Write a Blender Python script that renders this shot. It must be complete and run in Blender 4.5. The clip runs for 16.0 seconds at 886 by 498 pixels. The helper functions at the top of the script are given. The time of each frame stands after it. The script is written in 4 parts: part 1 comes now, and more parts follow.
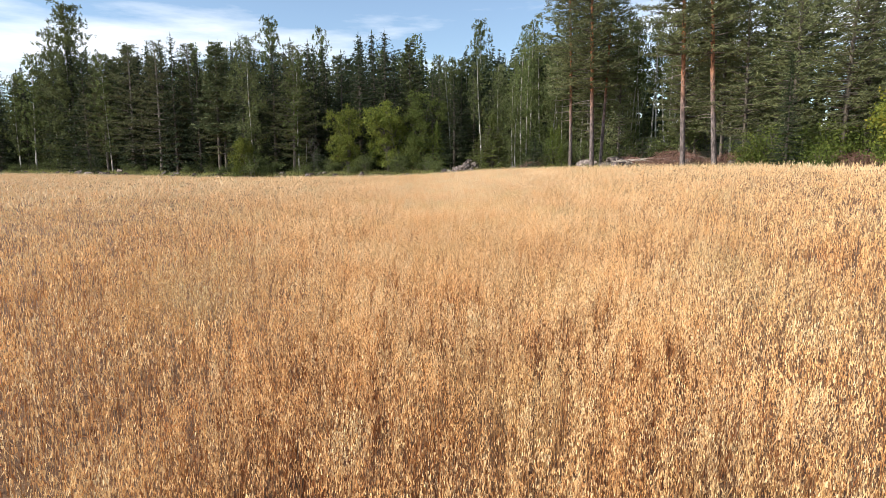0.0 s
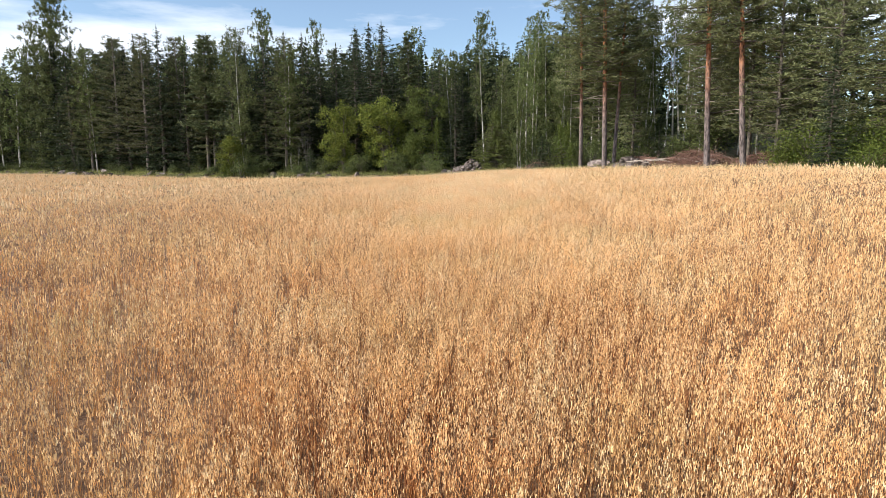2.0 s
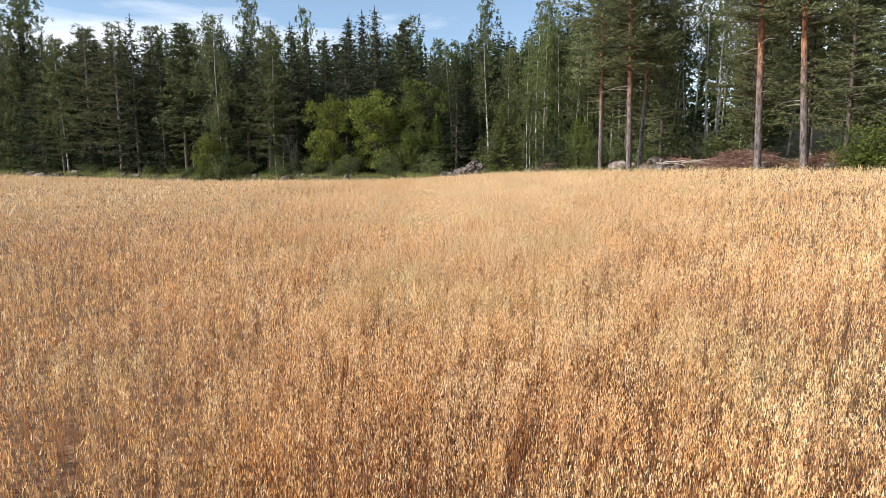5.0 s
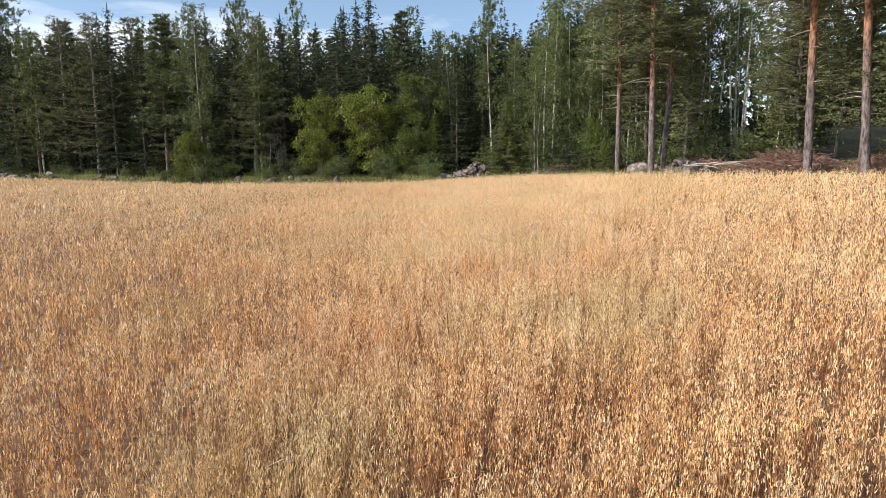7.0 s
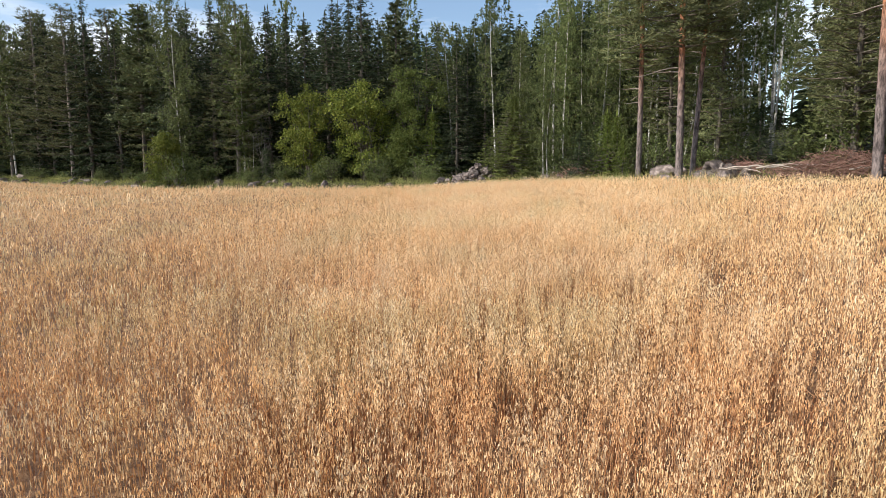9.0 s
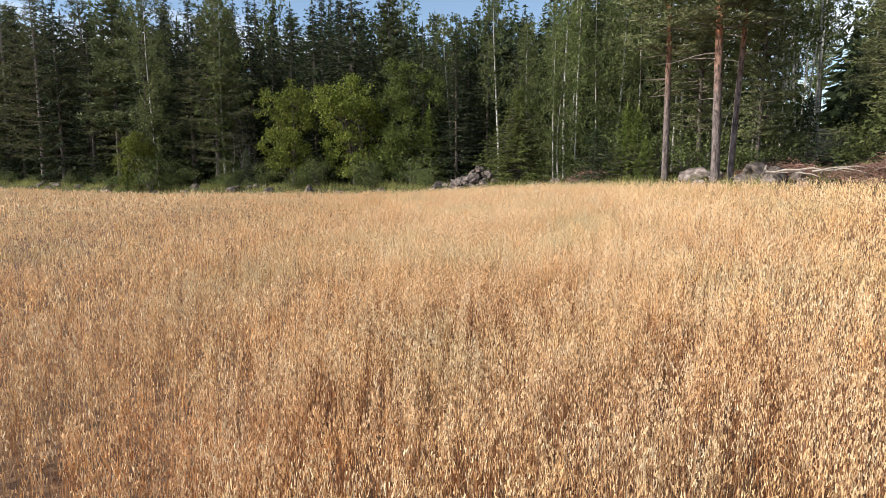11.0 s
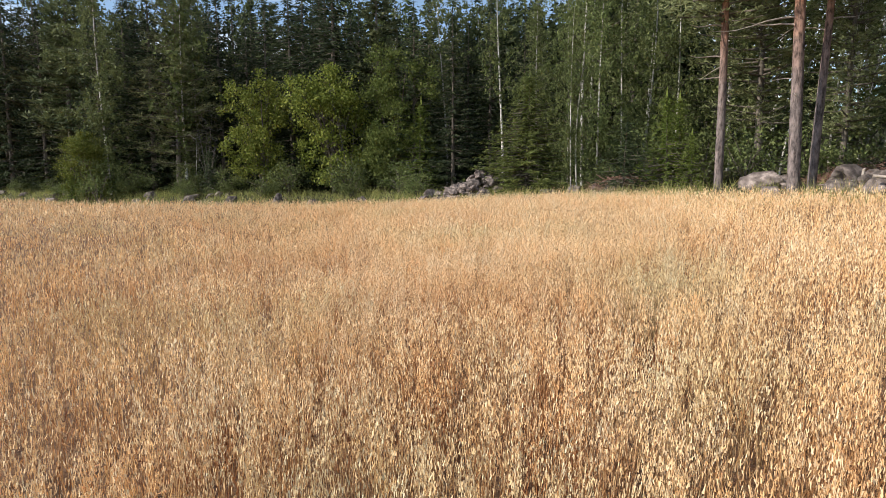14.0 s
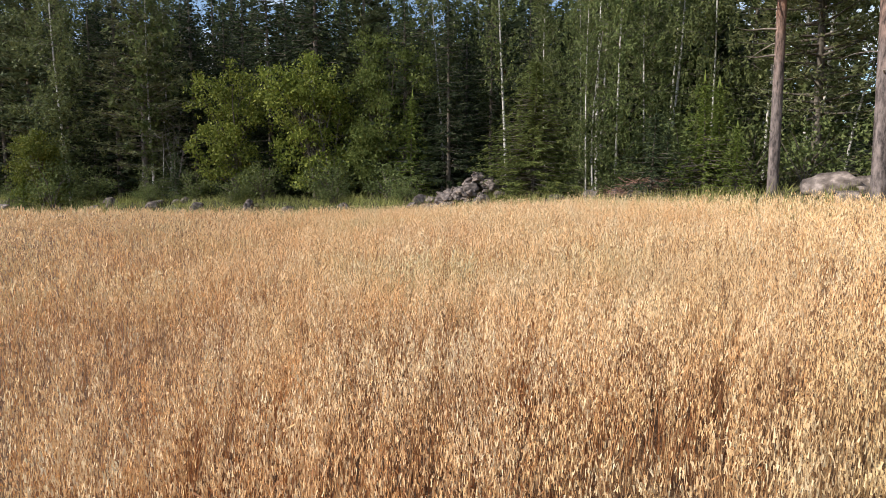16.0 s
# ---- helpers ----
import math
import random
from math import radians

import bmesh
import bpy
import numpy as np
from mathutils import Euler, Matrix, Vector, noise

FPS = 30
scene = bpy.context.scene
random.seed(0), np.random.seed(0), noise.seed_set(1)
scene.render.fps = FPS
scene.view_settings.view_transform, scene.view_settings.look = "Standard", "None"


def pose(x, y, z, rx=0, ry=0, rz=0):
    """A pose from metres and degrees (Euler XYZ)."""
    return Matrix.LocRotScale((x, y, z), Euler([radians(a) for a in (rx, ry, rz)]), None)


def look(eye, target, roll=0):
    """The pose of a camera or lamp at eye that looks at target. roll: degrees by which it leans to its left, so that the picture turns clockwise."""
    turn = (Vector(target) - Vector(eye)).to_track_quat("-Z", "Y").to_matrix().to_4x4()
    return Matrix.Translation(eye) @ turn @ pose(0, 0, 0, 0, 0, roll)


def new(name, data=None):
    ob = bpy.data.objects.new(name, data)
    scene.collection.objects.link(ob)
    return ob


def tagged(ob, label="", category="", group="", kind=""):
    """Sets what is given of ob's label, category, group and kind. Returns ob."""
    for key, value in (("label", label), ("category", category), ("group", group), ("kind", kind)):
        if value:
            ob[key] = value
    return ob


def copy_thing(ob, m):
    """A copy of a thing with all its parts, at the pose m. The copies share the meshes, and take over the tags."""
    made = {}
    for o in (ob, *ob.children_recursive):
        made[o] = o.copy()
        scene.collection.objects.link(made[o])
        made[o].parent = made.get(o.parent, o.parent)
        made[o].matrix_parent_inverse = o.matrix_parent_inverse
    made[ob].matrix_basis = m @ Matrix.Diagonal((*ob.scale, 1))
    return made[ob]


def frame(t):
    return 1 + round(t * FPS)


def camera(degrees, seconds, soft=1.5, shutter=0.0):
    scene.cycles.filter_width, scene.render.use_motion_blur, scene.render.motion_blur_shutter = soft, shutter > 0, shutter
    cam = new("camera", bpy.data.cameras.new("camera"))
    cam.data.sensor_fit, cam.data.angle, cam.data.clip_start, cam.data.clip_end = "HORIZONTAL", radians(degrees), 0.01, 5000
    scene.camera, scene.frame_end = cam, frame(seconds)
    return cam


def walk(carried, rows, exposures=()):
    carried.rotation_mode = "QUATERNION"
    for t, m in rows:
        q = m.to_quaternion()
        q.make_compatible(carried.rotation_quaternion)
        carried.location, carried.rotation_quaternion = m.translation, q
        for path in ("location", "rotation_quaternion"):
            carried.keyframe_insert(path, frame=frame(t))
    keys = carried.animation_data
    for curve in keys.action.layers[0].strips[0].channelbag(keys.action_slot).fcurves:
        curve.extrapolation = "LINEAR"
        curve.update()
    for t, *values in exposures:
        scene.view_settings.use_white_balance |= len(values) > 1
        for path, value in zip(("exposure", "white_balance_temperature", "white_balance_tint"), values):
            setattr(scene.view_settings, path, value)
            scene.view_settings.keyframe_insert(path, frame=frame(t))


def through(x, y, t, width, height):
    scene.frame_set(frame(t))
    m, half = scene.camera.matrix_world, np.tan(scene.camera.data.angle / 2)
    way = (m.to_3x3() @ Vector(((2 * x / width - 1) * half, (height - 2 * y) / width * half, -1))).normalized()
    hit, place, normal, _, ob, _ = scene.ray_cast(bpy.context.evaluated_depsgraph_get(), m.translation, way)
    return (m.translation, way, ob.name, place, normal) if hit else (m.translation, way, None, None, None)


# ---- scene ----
cam = camera(72, 16.0, soft=0.9)
PATH = [
    (0, pose(0.000, 0.000, 2.500, 81.843, 0, 3.368) @ pose(0, 0, 0, 0, 0, -0.3)),
    (2, pose(-0.095, 4.485, 2.603, 81.747, 0, 3.533) @ pose(0, 0, 0, 0, 0, -0.28)),
    (4, pose(-0.181, 9.268, 2.688, 81.698, 0, 3.707) @ pose(0, 0, 0, 0, 0, -0.25)),
    (6, pose(-0.248, 14.410, 2.740, 81.738, 0, 3.899) @ pose(0, 0, 0, 0, 0, -0.2)),
    (8, pose(-0.282, 19.729, 2.749, 81.893, 0, 4.119) @ pose(0, 0, 0, 0, 0, -0.15)),
    (10, pose(-0.273, 24.988, 2.711, 82.173, 0, 4.377) @ pose(0, 0, 0, 0, 0, -0.1)),
    (12, pose(-0.217, 30.084, 2.630, 82.569, 0, 4.676) @ pose(0, 0, 0, 0, 0, -0.08)),
    (14, pose(-0.120, 35.063, 2.517, 83.052, 0, 5.009) @ pose(0, 0, 0, 0, 0, -0.06)),
    (16, pose(-0.000, 40.000, 2.385, 83.583, 0, 5.363) @ pose(0, 0, 0, 0, 0, -0.05)),
]
walk(cam, PATH, [(0, 0.28), (16, 0.12)])


# ---- light ----
SUN_DIR = Vector((-0.83, -0.33, 0.55)).normalized()   # towards the sun
world = bpy.data.worlds.new("sky")
scene.world = world
world.use_nodes = True
wn, wl = world.node_tree.nodes, world.node_tree.links
wn.clear()
sky = wn.new("ShaderNodeTexSky")
sky.sky_type = "NISHITA"
sky.sun_disc = False
sky.sun_elevation = math.asin(SUN_DIR.z)
sky.sun_rotation = math.atan2(SUN_DIR.x, SUN_DIR.y)
sky.air_density, sky.dust_density, sky.ozone_density = 1.0, 0.1, 3.0
wtc = wn.new("ShaderNodeTexCoord")
wmap = wn.new("ShaderNodeMapping")
wmap.inputs["Scale"].default_value = (1.6, 1.6, 9.0)
wnoise = wn.new("ShaderNodeTexNoise")
wnoise.inputs["Scale"].default_value = 1.6
wnoise.inputs["Detail"].default_value = 7.0
wnoise.inputs["Roughness"].default_value = 0.55
wramp = wn.new("ShaderNodeValToRGB")
wramp.color_ramp.elements[0].position, wramp.color_ramp.elements[0].color = 0.44, (0.06, 0.06, 0.06, 1)
wramp.color_ramp.elements[1].position, wramp.color_ramp.elements[1].color = 0.66, (0.9, 0.9, 0.9, 1)
wmix = wn.new("ShaderNodeMix")
wmix.data_type = "RGBA"
wmix.inputs["B"].default_value = (7.6, 7.9, 8.4, 1)
wbg = wn.new("ShaderNodeBackground")
wbg.inputs["Strength"].default_value = 0.14
wout = wn.new("ShaderNodeOutputWorld")
wl.new(wtc.outputs["Generated"], wmap.inputs["Vector"])
wl.new(wmap.outputs["Vector"], wnoise.inputs["Vector"])
wl.new(wnoise.outputs["Fac"], wramp.inputs["Fac"])
wl.new(wramp.outputs["Color"], wmix.inputs["Factor"])
wl.new(sky.outputs["Color"], wmix.inputs["A"])
wl.new(wmix.outputs["Result"], wbg.inputs["Color"])
wl.new(wbg.outputs["Background"], wout.inputs["Surface"])

sun_data = bpy.data.lights.new("sun", "SUN")
sun_data.energy, sun_data.angle, sun_data.color = 5.0, radians(0.6), (1.0, 0.93, 0.82)
sun = new("sun", sun_data)
sun.matrix_world = look(SUN_DIR * 200, (0, 0, 0))


# ---- materials ----
def nodes_of(name):
    m = bpy.data.materials.new(name)
    m.use_nodes = True
    n, l = m.node_tree.nodes, m.node_tree.links
    return m, n, l, n["Principled BSDF"], n["Material Output"]


def ramp(n, stops):
    r = n.new("ShaderNodeValToRGB")
    e = r.color_ramp.elements
    while len(e) < len(stops):
        e.new(0.5)
    for k, (p, c) in enumerate(stops):
        e[k].position, e[k].color = p, (*c, 1)
    return r


def noise_tex(n, l, scale, detail=4.0, stretch=(1, 1, 1), space="position", rough=0.55):
    mp = n.new("ShaderNodeMapping")
    mp.inputs["Scale"].default_value = stretch
    if space == "position":
        l.new(n.new("ShaderNodeNewGeometry").outputs["Position"], mp.inputs["Vector"])
    else:
        l.new(n.new("ShaderNodeTexCoord").outputs["Object"], mp.inputs["Vector"])
    t = n.new("ShaderNodeTexNoise")
    t.inputs["Scale"].default_value, t.inputs["Detail"].default_value = scale, detail
    t.inputs["Roughness"].default_value = rough
    l.new(mp.outputs["Vector"], t.inputs["Vector"])
    return t


def mixed(n, l, a, b, fac, mode="MIX"):
    m = n.new("ShaderNodeMix")
    m.data_type, m.blend_type = "RGBA", mode
    for sock, v in (("Factor", fac), ("A", a), ("B", b)):
        s = m.inputs[sock] if sock != "Factor" else m.inputs[0]
        if isinstance(v, (int, float)):
            s.default_value = v
        elif isinstance(v, tuple):
            s.default_value = (*v, 1)
        else:
            l.new(v, s)
    return m.outputs["Result"]


def foliage(name, dark, mid, light, through=0.3, rough=0.55, patch=0.35):
    """Leaves: each clump a little different, each tree a little different, with light passing through."""
    m, n, l, p, out = nodes_of(name)
    geo, info = n.new("ShaderNodeNewGeometry"), n.new("ShaderNodeObjectInfo")
    r = ramp(n, [(0.0, dark), (0.5, mid), (1.0, light)])
    add = n.new("ShaderNodeMath")
    add.operation = "MULTIPLY_ADD"
    add.inputs[1].default_value = 0.6
    nz = noise_tex(n, l, patch, 3.0)
    half = n.new("ShaderNodeMath")
    half.operation = "MULTIPLY"
    half.inputs[1].default_value = 0.45
    l.new(nz.outputs["Fac"], half.inputs[0])
    l.new(geo.outputs["Random Per Island"], add.inputs[0])
    l.new(half.outputs[0], add.inputs[2])
    l.new(add.outputs[0], r.inputs["Fac"])
    hs = n.new("ShaderNodeHueSaturation")
    vary = n.new("ShaderNodeMapRange")
    vary.inputs["To Min"].default_value, vary.inputs["To Max"].default_value = 0.75, 1.25
    l.new(info.outputs["Random"], vary.inputs["Value"])
    l.new(vary.outputs["Result"], hs.inputs["Value"])
    hue = n.new("ShaderNodeMapRange")
    hue.inputs["To Min"].default_value, hue.inputs["To Max"].default_value = 0.498, 0.507
    l.new(info.outputs["Random"], hue.inputs["Value"])
    l.new(hue.outputs["Result"], hs.inputs["Hue"])
    l.new(r.outputs["Color"], hs.inputs["Color"])
    l.new(hs.outputs["Color"], p.inputs["Base Color"])
    p.inputs["Roughness"].default_value = rough
    p.inputs["Specular IOR Level"].default_value = 0.12
    tr = n.new("ShaderNodeBsdfTranslucent")
    l.new(hs.outputs["Color"], tr.inputs["Color"])
    mx = n.new("ShaderNodeMixShader")
    mx.inputs[0].default_value = through
    l.new(p.outputs[0], mx.inputs[1])
    l.new(tr.outputs[0], mx.inputs[2])
    l.new(mx.outputs[0], out.inputs["Surface"])
    return m


def solid(name, stops, scale, rough=0.85, bump=0.4, stretch=(1, 1, 1), space="object", big=0.25, dist=0.03):
    """A rough solid: fine grain through a ramp, larger stains over it, and relief."""
    m, n, l, p, out = nodes_of(name)
    fine = noise_tex(n, l, scale, 8.0, stretch, space, 0.65)
    wide = noise_tex(n, l, scale * 0.13, 3.0, stretch, space)
    r = ramp(n, stops)
    l.new(fine.outputs["Fac"], r.inputs["Fac"])
    rw = ramp(n, [(0.35, (1 - big,) * 3), (0.65, (1 + big,) * 3)])
    l.new(wide.outputs["Fac"], rw.inputs["Fac"])
    l.new(mixed(n, l, r.outputs["Color"], rw.outputs["Color"], 1.0, "MULTIPLY"), p.inputs["Base Color"])
    p.inputs["Roughness"].default_value = rough
    b = n.new("ShaderNodeBump")
    b.inputs["Strength"].default_value, b.inputs["Distance"].default_value = bump, dist
    l.new(fine.outputs["Fac"], b.inputs["Height"])
    l.new(b.outputs["Normal"], p.inputs["Normal"])
    return m


def pine_bark_material():
    """Grey-brown plates at the foot, thin orange bark higher up, with dark furrows."""
    m, n, l, p, out = nodes_of("pine_bark")
    tc, sp = n.new("ShaderNodeTexCoord"), n.new("ShaderNodeSeparateXYZ")
    l.new(tc.outputs["Object"], sp.inputs[0])
    nz = noise_tex(n, l, 2.0, 4.0, (1, 1, 0.5), "object")
    h = n.new("ShaderNodeMath")
    h.operation = "MULTIPLY_ADD"
    h.inputs[1].default_value = 4.0
    l.new(nz.outputs["Fac"], h.inputs[0])
    l.new(sp.outputs["Z"], h.inputs[2])
    rng = n.new("ShaderNodeMapRange")
    rng.inputs["From Min"].default_value, rng.inputs["From Max"].default_value = 5.5, 12.0
    l.new(h.outputs[0], rng.inputs["Value"])
    col = ramp(n, [(0.0, (0.20, 0.165, 0.158)), (0.35, (0.25, 0.165, 0.135)), (0.6, (0.36, 0.175, 0.10)), (1.0, (0.44, 0.19, 0.09))])
    l.new(rng.outputs["Result"], col.inputs["Fac"])
    pl = noise_tex(n, l, 9.0, 6.0, (1, 1, 0.28), "object", 0.7)
    rp = ramp(n, [(0.38, (0.22, 0.21, 0.21)), (0.62, (1.35, 1.32, 1.3))])
    l.new(pl.outputs["Fac"], rp.inputs["Fac"])
    l.new(mixed(n, l, col.outputs["Color"], rp.outputs["Color"], 1.0, "MULTIPLY"), p.inputs["Base Color"])
    p.inputs["Roughness"].default_value = 0.9
    b = n.new("ShaderNodeBump")
    b.inputs["Strength"].default_value, b.inputs["Distance"].default_value = 0.8, 0.03
    l.new(pl.outputs["Fac"], b.inputs["Height"])
    l.new(b.outputs["Normal"], p.inputs["Normal"])
    return m


def oat_material():
    """Ripe oats: straw gold, with rust, pale and greenish patches of the field and a tone for each spikelet, stalk and
    blade, which also holds painted shade.
    """
    m, n, l, p, out = nodes_of("ripe_oats")
    # low end: red-brown shade between plants, put into the colour
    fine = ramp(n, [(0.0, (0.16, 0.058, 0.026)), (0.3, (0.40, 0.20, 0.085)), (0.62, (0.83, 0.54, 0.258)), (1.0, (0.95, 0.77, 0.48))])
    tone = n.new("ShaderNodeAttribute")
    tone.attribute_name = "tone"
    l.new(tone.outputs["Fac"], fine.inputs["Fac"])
    rust = noise_tex(n, l, 0.3, 5.0, (1, 1, 0.1))
    rr = ramp(n, [(0.44, (0, 0, 0)), (0.68, (0.45, 0.45, 0.45))])
    l.new(rust.outputs["Fac"], rr.inputs["Fac"])
    c1 = mixed(n, l, fine.outputs["Color"], (0.62, 0.36, 0.19), rr.outputs["Color"])
    green = noise_tex(n, l, 0.33, 4.0, (1, 1, 0.1))
    gr = ramp(n, [(0.5, (0, 0, 0)), (0.68, (0.48, 0.48, 0.48))])
    l.new(green.outputs["Fac"], gr.inputs["Fac"])
    c2 = mixed(n, l, c1, (0.52, 0.48, 0.25), gr.outputs["Color"])
    hue = noise_tex(n, l, 1.9, 5.0, (1, 1, 0.3), rough=0.7)
    hr = ramp(n, [(0.36, (1.06, 0.86, 0.68)), (0.48, (1.05, 0.97, 0.86)), (0.58, (1.02, 1.0, 0.98)), (0.7, (0.90, 1.0, 1.0))])
    l.new(hue.outputs["Fac"], hr.inputs["Fac"])
    c2 = mixed(n, l, c2, hr.outputs["Color"], 1.0, "MULTIPLY")
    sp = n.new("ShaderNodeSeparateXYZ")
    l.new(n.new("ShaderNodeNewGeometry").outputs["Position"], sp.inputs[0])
    # cooler, paler tint that grows with Y from 4 to 30 m
    paler = n.new("ShaderNodeMapRange")
    paler.inputs["From Min"].default_value, paler.inputs["From Max"].default_value = 4.0, 30.0
    paler.inputs["To Min"].default_value, paler.inputs["To Max"].default_value = 0.0, 0.75
    l.new(sp.outputs["Y"], paler.inputs["Value"])
    c2 = mixed(n, l, c2, mixed(n, l, c2, (0.94, 1.02, 1.22), 1.0, "MULTIPLY"), paler.outputs["Result"])
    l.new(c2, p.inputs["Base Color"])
    p.inputs["Roughness"].default_value = 0.6
    p.inputs["Specular IOR Level"].default_value = 0.25
    tr = n.new("ShaderNodeBsdfTranslucent")
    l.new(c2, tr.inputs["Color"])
    mx = n.new("ShaderNodeMixShader")
    mx.inputs[0].default_value = 0.12
    l.new(p.outputs[0], mx.inputs[1])
    l.new(tr.outputs[0], mx.inputs[2])
    l.new(mx.outputs[0], out.inputs["Surface"])
    return m


OATS = oat_material()
# straw coloured dark, standing in for shade between the oat stalks
STRAW_SHADED = solid("shaded_straw_mass", [(0.3, (0.09, 0.042, 0.022)), (0.5, (0.20, 0.105, 0.05)), (0.7, (0.38, 0.23, 0.11))], 9.0, 0.8, 1.0, (1, 1, 0.4), "position", 0.2, 0.1)
SOIL = solid("field_soil", [(0.3, (0.06, 0.032, 0.016)), (0.7, (0.16, 0.09, 0.045))], 6.0, 0.95, 0.8, (1, 1, 1), "position")
FLOOR = solid("forest_floor", [(0.3, (0.035, 0.035, 0.015)), (0.55, (0.09, 0.085, 0.035)), (0.75, (0.17, 0.13, 0.06))], 2.5, 0.95, 0.9, (1, 1, 1), "position", 0.35, 0.1)
GRASS = foliage("bank_grass", (0.13, 0.135, 0.04), (0.27, 0.28, 0.09), (0.50, 0.46, 0.20), 0.3)
DRYGRASS = foliage("dry_grass", (0.25, 0.18, 0.07), (0.45, 0.35, 0.16), (0.62, 0.52, 0.30), 0.25)
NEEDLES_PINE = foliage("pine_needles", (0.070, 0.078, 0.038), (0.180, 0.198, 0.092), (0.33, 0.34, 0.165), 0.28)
# darker copy of the pine needles: the left side's shade put into colour
NEEDLES_PINE_SHADED = foliage("shaded_pine_needles", (0.036, 0.046, 0.024), (0.092, 0.110, 0.052), (0.18, 0.195, 0.09), 0.2)
NEEDLES_SPRUCE = foliage("spruce_needles", (0.017, 0.025, 0.014), (0.044, 0.060, 0.030), (0.095, 0.115, 0.052), 0.22)
NEEDLES_YOUNG = foliage("young_spruce_needles", (0.05, 0.072, 0.016), (0.125, 0.165, 0.036), (0.24, 0.27, 0.07), 0.3)
LEAVES_BIRCH = foliage("birch_leaves", (0.050, 0.068, 0.026), (0.125, 0.152, 0.055), (0.24, 0.265, 0.105), 0.3)
# birch leaves dimmed in colour to stand for shade on the left
LEAVES_SHADED = foliage("shaded_birch_leaves", (0.042, 0.055, 0.022), (0.105, 0.12, 0.048), (0.19, 0.205, 0.085), 0.28)
LEAVES_ROWAN = foliage("rowan_leaves", (0.060, 0.082, 0.016), (0.178, 0.212, 0.042), (0.36, 0.37, 0.085), 0.28)
LEAVES_ALDER = foliage("alder_leaves", (0.055, 0.080, 0.020), (0.140, 0.178, 0.048), (0.26, 0.29, 0.09), 0.32)
NEEDLES_MID = foliage("open_spruce_needles", (0.055, 0.072, 0.022), (0.15, 0.18, 0.055), (0.28, 0.31, 0.10), 0.3)
LEAVES_YELLOW = foliage("yellowing_leaves", (0.10, 0.13, 0.02), (0.24, 0.24, 0.04), (0.42, 0.33, 0.06), 0.35)
# needles of the left edge row, also darkened to paint shade
NEEDLES_EDGE_SHADED = foliage("shaded_edge_pine_needles", (0.044, 0.048, 0.025), (0.116, 0.123, 0.058), (0.22, 0.22, 0.104), 0.2)
PALE_BARK = solid("pale_pine_bark", [(0.35, (0.10, 0.085, 0.072)), (0.65, (0.29, 0.25, 0.215))], 7.0, 0.9, 0.6, (1, 1, 0.35))
PINE_BARK = pine_bark_material()
BARK = solid("grey_bark", [(0.35, (0.06, 0.05, 0.04)), (0.65, (0.19, 0.16, 0.13))], 9.0, 0.9, 0.7, (1, 1, 0.3))
BIRCH_BARK = solid("birch_bark", [(0.33, (0.05, 0.045, 0.04)), (0.42, (0.42, 0.40, 0.37)), (0.7, (0.66, 0.63, 0.59))], 3.5, 0.7, 0.3, (0.5, 0.5, 2.6))
DEADWOOD = solid("dead_wood", [(0.3, (0.22, 0.17, 0.14)), (0.7, (0.52, 0.45, 0.39))], 7.0, 0.85, 0.6, (1, 1, 1))
BRUSHWOOD = solid("brown_brushwood", [(0.3, (0.17, 0.08, 0.06)), (0.7, (0.42, 0.25, 0.20))], 6.0, 0.9, 0.6, (1, 1, 1), "position")
GREYWOOD = solid("grey_dead_twigs", [(0.3, (0.07, 0.06, 0.055)), (0.7, (0.25, 0.22, 0.20))], 7.0, 0.9, 0.5, (1, 1, 1))
ROCK = solid("granite", [(0.3, (0.06, 0.046, 0.04)), (0.5, (0.15, 0.12, 0.108)), (0.72, (0.37, 0.305, 0.275))], 5.0, 0.9, 0.9, (1, 1, 1), "object", 0.5, 0.06)


# ---- building blocks ----
def smooth_step(u):
    u = np.clip(u, 0, 1)
    return u * u * (3 - 2 * u)


EDGE_X = (-160, -75, -52, -38, -28, -16, -8, -2, 4, 9, 14, 18, 22, 30, 45, 80)
EDGE_Y = (118, 94, 84, 79, 74.5, 71, 69, 64.5, 61, 56.5, 50, 44, 38, 25, 2, -50)


def edge(x):
    """How far the crop reaches at x."""
    return np.interp(x, EDGE_X, EDGE_Y)


def field_height(x, y):
    """The field rises gently to the side where the pines stand."""
    gx = sum(np.interp(x + d, (-60, -30, -8, -5, -2, 1, 4, 9, 16, 28, 60), (0.1, -0.17, 0.1, 0.25, 0.46, 0.78, 0.96, 1.2, 1.58, 1.95, 2.3)) for d in (-2, -1, 0, 1, 2)) / 5
    gy = sum(np.interp(y + d, (-30, 0, 10, 15, 26, 35, 42, 62), (0, 0.08, 0.22, 0.40, 0.66, 0.80, 0.88, 1.06)) for d in (-3, 0, 3)) / 3
    return gx * gy + 0.12 * smooth_step((y - 44) / 16) * smooth_step((4 - x) / 6)


def ground_height(x, y):
    past = y - edge(x)
    wob = 0.10 * np.sin(0.9 * x + 0.4 * y) * np.sin(0.7 * y - 0.3 * x) + 0.06 * np.sin(2.3 * x + 1.1) * np.sin(1.9 * y)
    return field_height(x, y) + smooth_step((past - 0.6) / 3.8) * (np.interp(x, (-8, 4), (1.0, 0.55)) + wob) + np.interp(x, (-8, 10), (0.015, 0.06)) * np.clip(past - 5, 0, 60)


